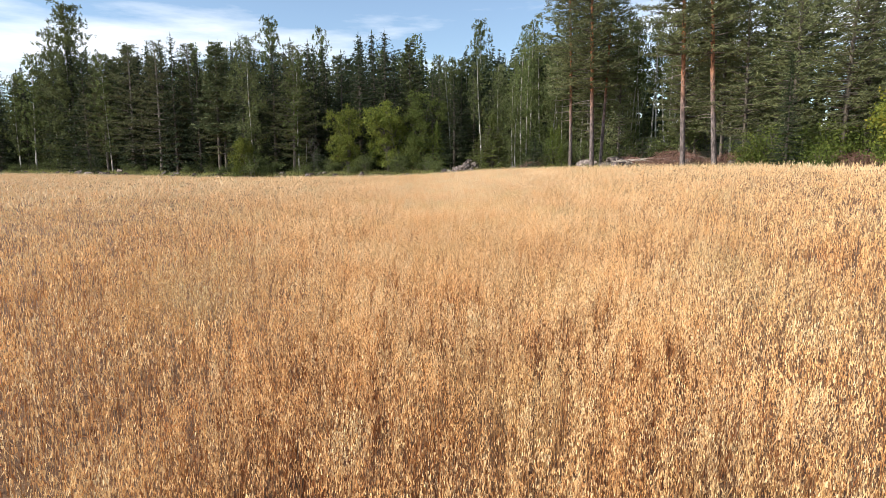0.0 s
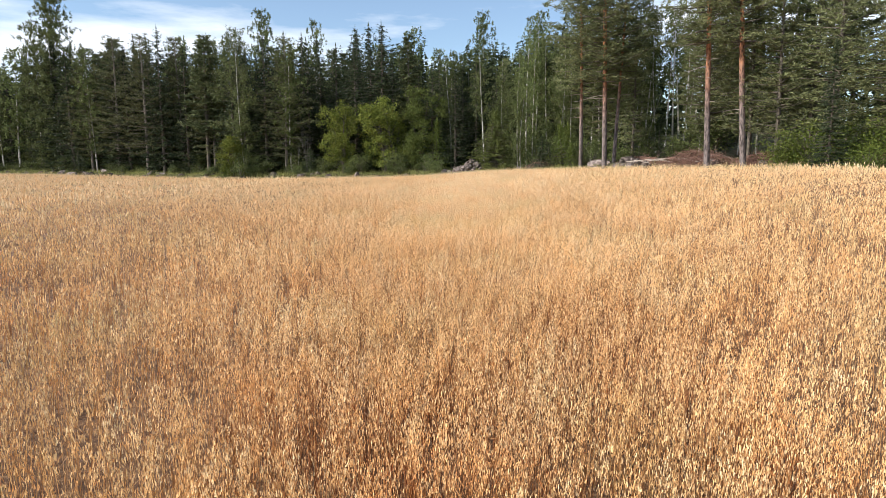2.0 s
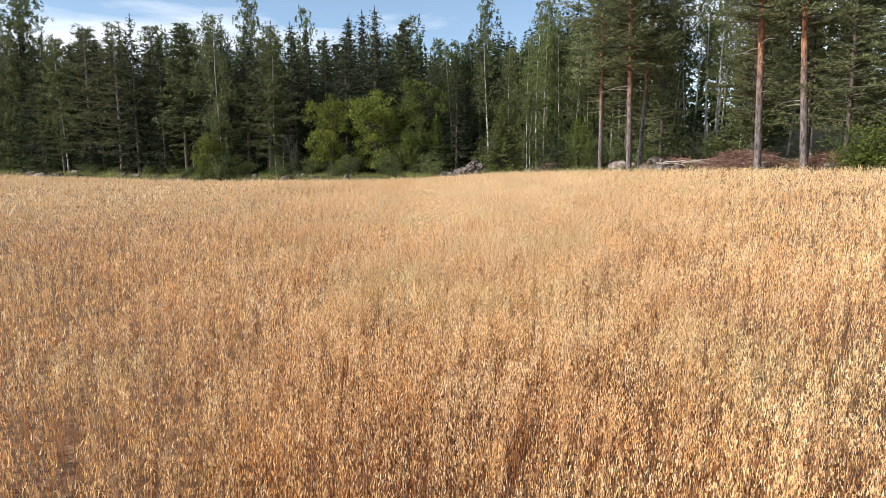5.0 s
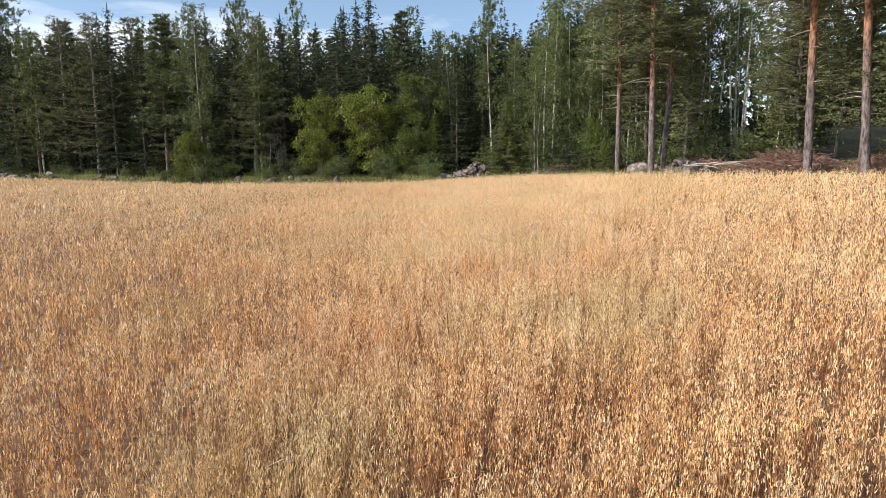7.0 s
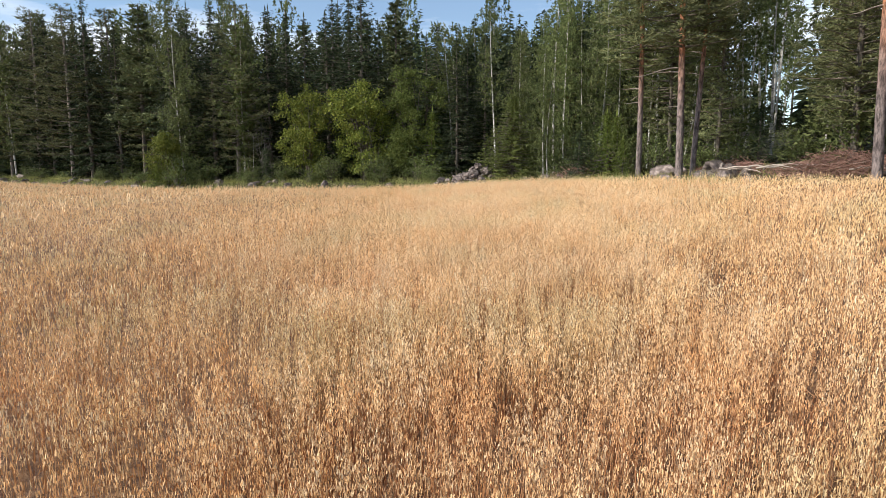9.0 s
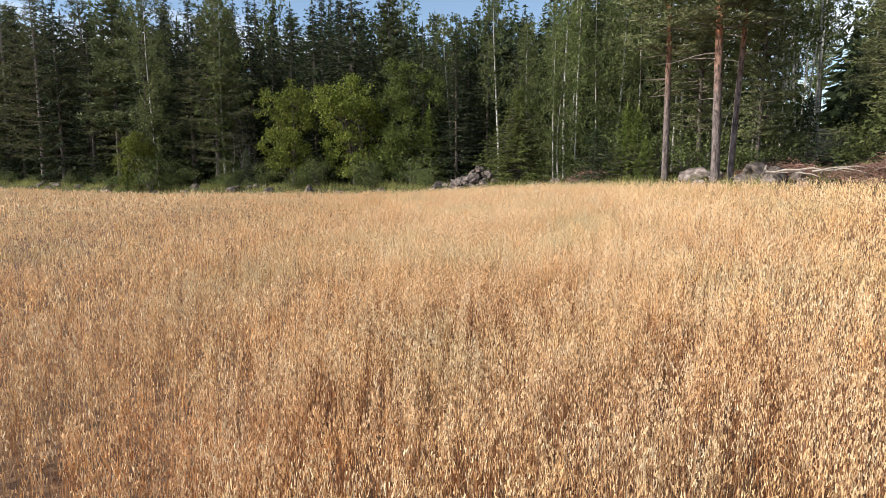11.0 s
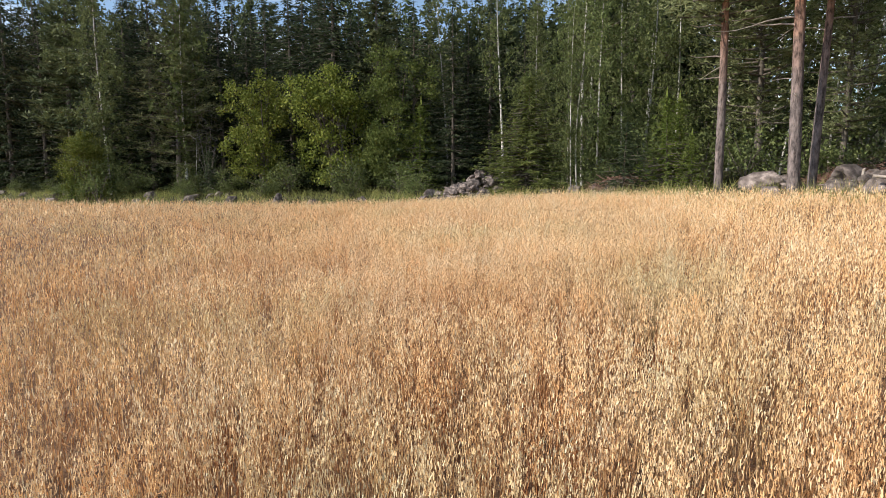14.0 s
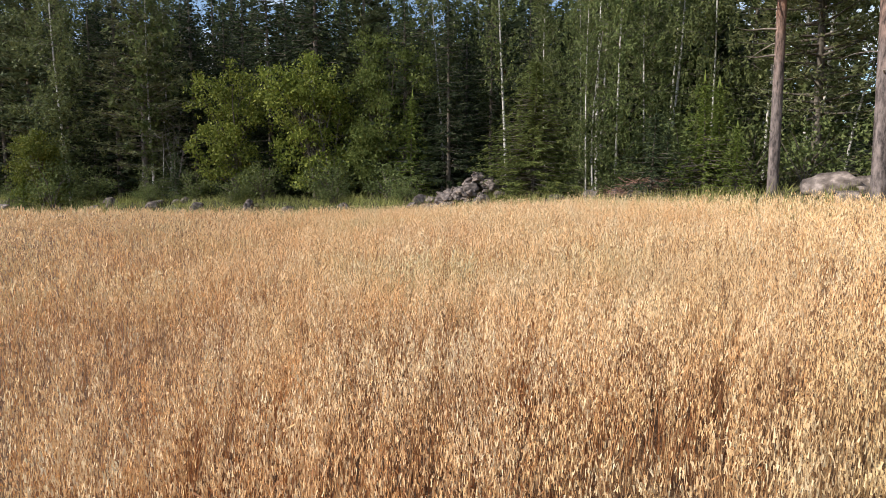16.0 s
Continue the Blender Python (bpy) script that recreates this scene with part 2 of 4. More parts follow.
def make_mesh(name, verts, tris, smooth=False):
    """A triangle mesh from arrays."""
    me = bpy.data.meshes.new(name)
    verts, tris = np.asarray(verts, np.float32), np.asarray(tris, np.int32)
    me.vertices.add(len(verts))
    me.vertices.foreach_set("co", verts.ravel())
    me.loops.add(tris.size)
    me.loops.foreach_set("vertex_index", tris.ravel())
    me.polygons.add(len(tris))
    me.polygons.foreach_set("loop_start", np.arange(0, tris.size, 3, dtype=np.int32))
    if smooth:
        me.polygons.foreach_set("use_smooth", np.ones(len(tris), bool))
    me.update(calc_edges=True)
    me.validate()
    return me


def part(name, mesh, material, parent, label=""):
    ob = new(name, mesh)
    if not mesh.materials:
        mesh.materials.append(material)
    if parent is not None:
        ob.parent = parent
    if label:
        ob["label"] = label
    return ob


def gather(pieces):
    """Joins (verts, tris) pairs."""
    vs, ts, k = [], [], 0
    for v, t in pieces:
        vs.append(v)
        ts.append(np.asarray(t) + k)
        k += len(v)
    return np.concatenate(vs), np.concatenate(ts)


def tube(points, radii, sides=7):
    """A tapered tube along points."""
    P = np.asarray(points, float)
    d = np.gradient(P, axis=0)
    d /= np.linalg.norm(d, axis=1)[:, None] + 1e-9
    ref = np.array([0.31, 0.95, 0.05]) if abs(d[0, 2]) > 0.5 else np.array([0.05, 0.1, 1.0])
    a = np.cross(d, ref)
    a /= np.linalg.norm(a, axis=1)[:, None] + 1e-9
    b = np.cross(d, a)
    ang = np.arange(sides) * 2 * math.pi / sides
    R = np.asarray(radii, float)[:, None, None]
    V = P[:, None, :] + R * (np.cos(ang)[None, :, None] * a[:, None, :] + np.sin(ang)[None, :, None] * b[:, None, :])
    n, t = len(P), []
    for i in range(n - 1):
        for j in range(sides):
            k = (j + 1) % sides
            p, q, r, s = i * sides + j, i * sides + k, (i + 1) * sides + k, (i + 1) * sides + j
            t += [(p, r, q), (p, s, r)]
    top = (n - 1) * sides
    t += [(top, top + j, top + j + 1) for j in range(1, sides - 1)]
    return V.reshape(-1, 3), np.array(t)


def unit(v):
    return v / (np.linalg.norm(v, axis=-1, keepdims=True) + 1e-9)


def blades(rng, base, direction, length, width):
    """One slim leaf-shaped triangle per row, from base along direction."""
    side = unit(np.cross(direction, unit(rng.normal(size=direction.shape))))
    n = len(base)
    V = np.empty((n, 3, 3))
    w = np.asarray(width).reshape(-1, 1) * 0.5
    V[:, 0] = base - side * w
    V[:, 1] = base + side * w
    V[:, 2] = base + direction * np.asarray(length).reshape(-1, 1)
    return V.reshape(-1, 3), np.arange(n * 3).reshape(-1, 3)


def lozenges(rng, base, direction, length, width):
    """One small pointed leaf of two triangles per row."""
    side = unit(np.cross(direction, unit(rng.normal(size=direction.shape))))
    n = len(base)
    V = np.empty((n, 4, 3))
    L, w = np.asarray(length).reshape(-1, 1), np.asarray(width).reshape(-1, 1) * 0.5
    V[:, 0] = base
    V[:, 1] = base + direction * L * 0.45 - side * w
    V[:, 2] = base + direction * L
    V[:, 3] = base + direction * L * 0.45 + side * w
    k = np.arange(n)[:, None] * 4
    return V.reshape(-1, 3), np.concatenate([k + [0, 1, 2], k + [0, 2, 3]])


# ---- trees ----
def trunk_line(rng, h, bend, lean, steps=9):
    z = np.linspace(0, h, steps)
    u = z / h
    ph = rng.uniform(0, 6.28, 2)
    return np.stack([lean[0] * z + bend * np.sin(u * 2.6 + ph[0]) - bend * math.sin(ph[0]),
                     lean[1] * z + bend * np.sin(u * 2.9 + ph[1]) - bend * math.sin(ph[1]), z], 1)


def on_line(line, z):
    return np.stack([np.interp(z, line[:, 2], line[:, 0]), np.interp(z, line[:, 2], line[:, 1]), z], -1)


def spruce(seed, h, r, low=0.05, step=0.36, per=6, k=7, blade=0.5, slim=0.3, taper=0.85):
    """Whorls of drooping boughs, each hung with twigs, in a narrow cone."""
    rng = np.random.default_rng(seed)
    line = trunk_line(rng, h, 0.05, (0, 0))
    trunk = tube(line, 0.012 * h * (1 - 0.93 * line[:, 2] / h) + 0.01, 7)
    cb, cd, cl, limbs = [], [], [], []
    z = low * h
    while z < h * 0.985:
        u = z / h
        reach = r * (1 - u) ** taper * (0.75 + 0.25 * min(1, u / 0.15)) + 0.12
        a0 = rng.uniform(0, 6.28)
        for j in range(per):
            a = a0 + j * 6.283 / per + rng.normal(0, 0.25)
            L = reach * rng.uniform(0.62, 1.12)
            out = np.array([math.cos(a), math.sin(a), 0])
            s = np.linspace(0.18 if u > 0.3 else 0.35, 1, max(2, int(L / 0.3)))
            drop = -0.34 * s * L * (1 - 0.8 * u) + 0.20 * (s ** 2) * L
            zj = z + rng.uniform(-0.5, 0.5) * step
            pts = on_line(line, np.full(len(s), zj)) + out * (s * L)[:, None]
            pts[:, 2] += drop
            if L > 0.9:
                limbs.append(tube(np.stack([on_line(line, np.array(zj)), pts[len(s) // 2], pts[-1]]), (0.03, 0.018, 0.005), 3))
            for q in range(k):
                side = np.array([-out[1], out[0], 0]) * rng.uniform(-1, 1, (len(s), 1))
                d = unit(out * rng.uniform(0.2, 0.9, (len(s), 1)) + side * 0.95 + np.array([0, 0, -1]) * rng.uniform(-0.15, 0.6, (len(s), 1)))
                cb.append(pts + rng.normal(0, 0.05, pts.shape))
                cd.append(d)
                cl.append(blade * rng.uniform(0.6, 1.2, len(s)) * (0.55 + 0.45 * (1 - u)) * (1 - 0.35 * s))
        z += step * rng.uniform(0.8, 1.2) * (0.65 + 0.35 * (1 - u))
    base, dr, ln = np.concatenate(cb), np.concatenate(cd), np.concatenate(cl)
    tip = on_line(line, np.array([h])) - [0, 0, 0.15]
    base, dr, ln = np.concatenate([base, tip]), np.concatenate([dr, [[0, 0, 1]]]), np.append(ln, 0.6)
    crown = blades(rng, base, dr, ln, ln * slim)
    return trunk, gather(limbs), crown


def pine(seed, h, r, low=0.45, step=0.42, per=4, k=9, bend=0.15, lean=(0, 0), thick=0.011, pointed=0.0, dead=8, tuft=0.34, needle=0.32, snag=None, full=False):
    """Bare lower trunk with dead snags, then irregular boughs that end in flat clouds of needle tufts."""
    rng = np.random.default_rng(seed)
    line = trunk_line(rng, h, bend, lean, 14)
    trunk = tube(line, thick * h * (1 - 0.8 * (line[:, 2] / h) ** 1.1) + 0.012, 9)
    limbs, snags, cb, cd, cl = [], [], [], [], []
    z = low * h
    while z < h * 0.99:
        u = (z / h - low) / (1 - low)
        prof = (1 - pointed) * math.sin(math.pi * min(1, 0.18 + 0.82 * u) ** 0.9) ** 0.6 + pointed * (1 - u) ** 0.8
        if full:
            prof = (1 - u) ** 0.62 * min(1, 0.55 + 2.2 * u)
        a0 = rng.uniform(0, 6.283)
        for j in range(per):
            a, L = a0 + j * 6.283 / per + rng.normal(0, 0.3), r * prof * rng.uniform(0.5, 1.1) + 0.25
            out = np.array([math.cos(a), math.sin(a), 0])
            up = rng.uniform(-0.22, 0.12) + 0.55 * u ** 1.5
            s = np.linspace(0, 1, 4)
            p0 = on_line(line, np.array(z + rng.uniform(-0.2, 0.2)))
            pts = p0 + out * (s * L)[:, None] + np.array([0, 0, 1.0]) * ((up * s + 0.12 * s ** 2) * L)[:, None]
            limbs.append(tube(pts, 0.035 * (1.2 - s) * (1.1 - 0.6 * u) * min(1.5, L / 1.5), 4))
            m = max(4, int(L * 5.0))
            t = rng.uniform(0.22, 1.05, m)
            c = p0 + out * (t * L)[:, None] + np.array([0, 0, 1.0]) * ((up * t + 0.12 * t ** 2) * L)[:, None]
            c = c + np.array([-out[1], out[0], 0]) * (rng.normal(0, 0.22, m) * L * t)[:, None] + rng.normal(0, 0.08, (m, 3))
            for q in range(k):
                d = unit(rng.normal(size=(m, 3)) * [1, 1, 0.4] + out * 0.6 + [0, 0, 0.3])
                cb.append(c + d * 0.03 + rng.normal(0, 0.13, (m, 3)) * [1, 1, 0.35])
                cd.append(d)
                cl.append(tuft * rng.uniform(0.6, 1.15, m))
        z += step * rng.uniform(0.7, 1.3)
    for j in range(dead):
        zz = h * rng.uniform(0.16, low + 0.12)
        a, L = rng.uniform(0, 6.283), rng.uniform(0.4, 1.9)
        s = np.linspace(0, 1, 4)
        p = on_line(line, np.array(zz)) + np.stack([np.cos(a + 0.3 * s) * s * L, np.sin(a + 0.3 * s) * s * L, (0.25 * s - 0.35 * s ** 2) * L + rng.uniform(-0.1, 0.25) * s * L], 1)
        (snags if snag is not None else limbs).append(tube(p, 0.024 * (1.1 - s), 5))
    for zz, a, L, sag in snag or ():
        s = np.linspace(0, 1, 7)
        a = radians(a)
        p = on_line(line, np.array(zz)) + np.stack([np.cos(a + 0.25 * s) * s * L, np.sin(a + 0.25 * s) * s * L, sag * s * L + 0.12 * np.sin(s * 7) * L * 0.2], 1)
        snags.append(tube(p, 0.034 * (1.15 - s), 6))
    base, dr, ln = np.concatenate(cb), np.concatenate(cd), np.concatenate(cl)
    return (trunk, gather(limbs), blades(rng, base, dr, ln, ln * needle), *snags)


def birch(seed, h, r, low=0.2, step=0.5, per=4, k=30, leaf=0.17, bend=0.25, lean=(0, 0), thick=0.006, shape=lozenges):
    """Slim white trunk, rising boughs and hanging twigs full of small leaves."""
    rng = np.random.default_rng(seed)
    line = trunk_line(rng, h, bend, lean, 12)
    trunk = tube(line, thick * h * (1 - 0.9 * line[:, 2] / h) + 0.008, 8)
    limbs, cb, cd = [], [], []
    z = low * h
    while z < h * 0.985:
        u = (z / h - low) / (1 - low)
        prof = math.sin(math.pi * (0.12 + 0.80 * u) ** 0.85) ** 0.8 + 0.1
        for j in range(per):
            a, L = rng.uniform(0, 6.283), r * prof * rng.uniform(0.5, 1.15) + 0.2
            out = np.array([math.cos(a), math.sin(a), 0])
            rise = rng.uniform(0.35, 0.95)
            s = np.linspace(0, 1, 4)
            p0 = on_line(line, np.array(z))
            path = lambda t: p0 + out * (t * L)[:, None] + np.array([0, 0, 1.0]) * ((rise * t - 0.45 * t ** 2) * L)[:, None]
            limbs.append(tube(path(s), 0.014 * (1.15 - s) * (1.2 - 0.8 * u), 3))
            m = max(3, int(L * 3.2))
            t = rng.uniform(0.06, 1.05, m)
            c = path(t) + rng.normal(0, 0.14, (m, 3))
            hang = rng.uniform(0.25, 0.95, m)
            n = max(4, int(k * 0.45))
            f = rng.uniform(0, 1, (m, n))
            lv = c[:, None, :] + np.array([0, 0, -1.0]) * (f * hang[:, None])[..., None] + rng.normal(0, 0.075, (m, n, 3))
            cb.append(lv.reshape(-1, 3))
            cd.append(unit(rng.normal(size=(m * n, 3)) + [0, 0, -0.6]))
        z += step * rng.uniform(0.7, 1.3)
    base, dr = np.concatenate(cb), np.concatenate(cd)
    ln = leaf * rng.uniform(0.6, 1.25, len(base))
    return trunk, gather(limbs), shape(rng, base, dr, ln, ln * 0.62)


def broadleaf(seed, h, r, stems=4, clumps=170, k=80, leaf=0.17, low=0.05, shape=blades):
    """Several stems from one foot and a full, lumpy crown of leaf sprays down to the ground."""
    rng = np.random.default_rng(seed)
    limbs, cb, cd = [], [], []
    main = None
    ang = rng.uniform(0, 6.283)
    for i in range(stems):
        a = ang + i * 6.283 / stems + rng.normal(0, 0.3)
        top = np.array([math.cos(a) * r * 0.5, math.sin(a) * r * 0.5, h * rng.uniform(0.6, 0.85)])
        s = np.linspace(0, 1, 6)
        p = np.array([math.cos(a), math.sin(a), 0]) * 0.12 + top * s[:, None]
        p[:, :2] = p[:, :2] * (s ** 0.4)[:, None] + rng.normal(0, 0.06, (6, 2))
        tb = tube(p, 0.016 * h * (1.12 - s) * rng.uniform(0.5, 0.9), 6)
        if main is None:
            main = tb
        limbs.append(tb)
    lobes = [(np.array([rng.normal(0, 0.33) * r, rng.normal(0, 0.33) * r, h * rng.uniform(0.18, 0.76)]), r * rng.uniform(0.3, 0.6)) for i in range(14)]
    lobes.append((np.array([0, 0, h * 0.72]), r * 0.55))
    for i in range(clumps):
        c0, cr = lobes[rng.integers(len(lobes))]
        d = unit(rng.normal(size=3) + [0, 0, 0.25])
        c = c0 + d * cr * rng.uniform(0.75, 1.1) * [1, 1, 1.15]
        if c[2] < low * h or c[2] > h:
            continue
        if i % 3 == 0:
            p0 = np.array([0, 0, max(0.2, c[2] * 0.55)])
            limbs.append(tube(np.stack([p0 + [c[0] * 0.2, c[1] * 0.2, 0], (p0 + c) / 2, c]), (0.03, 0.02, 0.006), 3))
        n = k
        o = rng.normal(0, 1, (n, 3)) * [0.27, 0.27, 0.17]
        o[:, 2] -= 0.35 * (o[:, 0] ** 2 + o[:, 1] ** 2)
        cb.append(c + o)
        cd.append(unit(rng.normal(size=(n, 3)) * 1.0 + d * 0.6 + [0, 0, -0.12]))
    base, dr = np.concatenate(cb), np.concatenate(cd)
    ln = leaf * rng.uniform(0.6, 1.25, len(base))
    return limbs[0], gather(limbs[1:]), shape(rng, base, dr, ln, ln * 0.62)



def tree(name, built, bark, leaf, label, category, group="", limb_bark=None):
    """One tree: a foot with trunk, limbs and crown under it. Kept out of the view of nothing; placed by plant()."""
    trunk, limbs, crown, *snags = built
    foot = new(name)
    foot.empty_display_size = 0.3
    part("trunk", make_mesh("trunk", *trunk, smooth=True), bark, foot)
    tagged(part("branchwork", make_mesh("branchwork", *limbs, smooth=True), limb_bark or bark, foot), kind="stuff")
    part("crown", make_mesh("crown", *crown), leaf, foot)
    for piece in snags:
        part("dead_branch", make_mesh("dead_branch", *piece, smooth=True), DEADWOOD, foot, "bare grey dead branch")
    return tagged(foot, label, category, group)


def plant(proto, x, y, size=1.0, turn=0.0, sink=0.08, wide=1.0, label=""):
    """Sets the first of a kind in place, or a copy of it once it stands."""
    z = float(ground_height(np.array(float(x)), np.array(float(y)))) - sink
    m = pose(x, y, z, 0, 0, turn) @ Matrix.Diagonal((size * wide, size * wide, size, 1))
    if "set" not in proto:
        proto["set"] = 1
        proto.matrix_basis = m
        ob = proto
    else:
        ob = copy_thing(proto, m @ Matrix.Diagonal((*[1 / s for s in proto.scale], 1)))
    if label:
        ob["label"] = label
    return ob


# ---- ground ----
def build_ground():
    xs = np.unique(np.concatenate([np.linspace(-1500, -120, 12), np.linspace(-120, 70, 128), np.linspace(70, 1500, 12)]))
    ys = np.unique(np.concatenate([np.linspace(-1500, -40, 12), np.linspace(-40, 170, 141), np.linspace(170, 1500, 12)]))
    X, Y = np.meshgrid(xs, ys)
    Z = ground_height(np.clip(X, -160, 80), np.clip(Y, -60, 200))
    V = np.stack([X, Y, Z], -1).reshape(-1, 3)
    w = len(xs)
    i = (np.arange(len(ys) - 1)[:, None] * w + np.arange(w - 1)[None, :]).ravel()
    T = np.concatenate([np.stack([i, i + 1, i + w + 1], 1), np.stack([i, i + w + 1, i + w], 1)])
    me = make_mesh("ground", V, T, smooth=True)
    me.materials.append(FLOOR)
    me.materials.append(SOIL)
    c = V[T].mean(1)
    idx = ((c[:, 1] < edge(c[:, 0]) + 0.4) & (c[:, 1] > -45)).astype(np.int32)
    me.polygons.foreach_set("material_index", idx)
    tagged(new("ground", me), "field soil and mossy forest floor with needles", "ground", kind="structure")


build_ground()


# ---- oats ----
def lump(x, y, s, ph):
    """Smooth unevenness of the stand, about -1 to 1."""
    return (np.sin(x * s + 1.3 * np.sin(y * s * 0.7 + ph)) * np.sin(y * s * 1.13 + 1.7 * np.sin(x * s * 0.6 + 2 * ph))
            + 0.6 * np.sin(x * s * 2.3 + y * s * 1.1 + ph) * np.sin(y * s * 2.7 - x * s * 0.9)) / 1.6


# thin spots of the stand, placed to fit the camera's view: place and half widths
THIN_SPOTS = ((0.97, 39.5, 0.16, 0.3), (-2.67, 41.2, 0.1, 0.2), (-3.04, 28.3, 0.12, 0.3), (-2.65, 36.3, 0.1, 0.35), (0.36, 34.4, 0.12, 0.2), (-7.4, 26.8, 0.2, 0.3),
          (-0.34, 43.0, 0.14, 0.2), (-1.89, 9.8, 0.16, 0.4), (-3.94, 14.0, 0.12, 0.2), (-1.82, 5.1, 0.1, 0.2), (1.22, 34.7, 0.12, 0.2), (-0.28, 25.8, 0.12, 0.2), (-2.65, 43.7, 0.1, 0.2))


def oat_stand(rng, x0, x1, y0, y1, density, spikelets, size, blade=True, keep=None, plume=1.0, vary=1.0, light=0.76, tillers=0):
    """Oat plants over one strip of the field: a straw, a blade or two and a full panicle of hanging and rising spikelets."""
    n = int((x1 - x0) * (y1 - y0) * density)
    x, y = rng.uniform(x0, x1, n), rng.uniform(y0, y1, n)
    ok = y < edge(x) - 0.15 + 0.25 * np.sin(3.1 * x)
    gap = lump(x, y, 2.1, 0.7) * 0.35 + lump(x, y, 7.5, 2.1) * 0.45 + lump(x, y, 17.0, 0.9) * 0.4
    ok &= rng.uniform(0, 1, n) > np.clip((gap - 0.12) * 2.5, 0, 0.97)
    if keep is not None:
        ok &= keep(x, y)
    for gx, gy, ga, gb in THIN_SPOTS:
        ok &= ((x - gx) / ga) ** 2 + ((y - gy) / gb) ** 2 > rng.uniform(0.0, 1.3, n)
    x, y, gap = x[ok], y[ok], gap[ok]
    n = len(x)
    z = field_height(x, y)
    h = 0.86 - 0.02 * size + 0.05 * lump(x, y, 0.9, 1.0) - 0.26 * gap + rng.normal(0, 0.055, n)
    foot = np.stack([x, y, z], 1)
    lean = np.stack([0.05 + rng.normal(0, 0.08, n) + 0.06 * lump(x, y, 0.5, 3), rng.normal(0, 0.08, n), np.ones(n)], 1)
    top = foot + lean * h[:, None]
    # tone falls where the stand gaps: shade between plants as colour
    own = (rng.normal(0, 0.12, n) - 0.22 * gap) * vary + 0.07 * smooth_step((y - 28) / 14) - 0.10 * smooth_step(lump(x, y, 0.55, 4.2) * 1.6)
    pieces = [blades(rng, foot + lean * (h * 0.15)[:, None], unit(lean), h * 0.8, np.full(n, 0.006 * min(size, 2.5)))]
    # straws and blades: browner, and darkened for shade low in the stand
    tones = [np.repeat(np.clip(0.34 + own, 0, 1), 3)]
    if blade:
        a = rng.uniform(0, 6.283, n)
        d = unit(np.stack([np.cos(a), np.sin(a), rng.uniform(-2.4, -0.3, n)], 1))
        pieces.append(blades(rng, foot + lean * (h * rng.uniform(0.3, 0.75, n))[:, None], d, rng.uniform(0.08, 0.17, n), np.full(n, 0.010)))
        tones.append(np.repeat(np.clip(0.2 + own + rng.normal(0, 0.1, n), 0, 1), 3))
    # low tillers toned dark to paint shade into the gaps
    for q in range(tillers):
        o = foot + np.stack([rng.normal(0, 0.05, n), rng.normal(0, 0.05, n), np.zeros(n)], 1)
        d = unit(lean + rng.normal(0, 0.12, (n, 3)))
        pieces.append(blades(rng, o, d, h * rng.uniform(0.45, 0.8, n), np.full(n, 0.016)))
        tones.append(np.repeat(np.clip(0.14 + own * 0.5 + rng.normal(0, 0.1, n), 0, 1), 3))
    f = rng.uniform(0, 1, (n, spikelets)) ** 0.9
    a = rng.uniform(0, 6.283, (n, spikelets))
    spread = (0.008 + 0.042 * np.sin(np.pi * (0.08 + 0.8 * f))) * plume * rng.uniform(0.35, 1.15, f.shape)
    tall = rng.uniform(0.24, 0.40, n)[:, None]
    out = np.stack([np.cos(a), np.sin(a), np.zeros_like(f)], -1)
    base = top[:, None, :] - lean[:, None, :] * (f * tall)[..., None] + out * spread[..., None]
    base, out = base.reshape(-1, 3), out.reshape(-1, 3)
    up = np.where(rng.uniform(0, 1, len(base)) < 0.42, 1.0, -1.0)
    d = unit(rng.normal(0, 0.13, base.shape) + out * rng.uniform(0.0, 0.34, (len(base), 1)) + np.stack([0.05 + 0 * up, 0 * up, up], 1))
    ln = 0.037 * size * rng.uniform(0.7, 1.3, len(base))
    pieces.append(blades(rng, base, d, ln, 0.0072 * size * rng.uniform(0.65, 1.3, len(base))))
    # spikelets darken down the panicle, where shade would lie
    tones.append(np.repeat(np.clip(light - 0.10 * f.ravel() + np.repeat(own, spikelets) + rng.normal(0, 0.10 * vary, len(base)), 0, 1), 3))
    v, t = gather(pieces)
    return v, t, np.concatenate(tones)


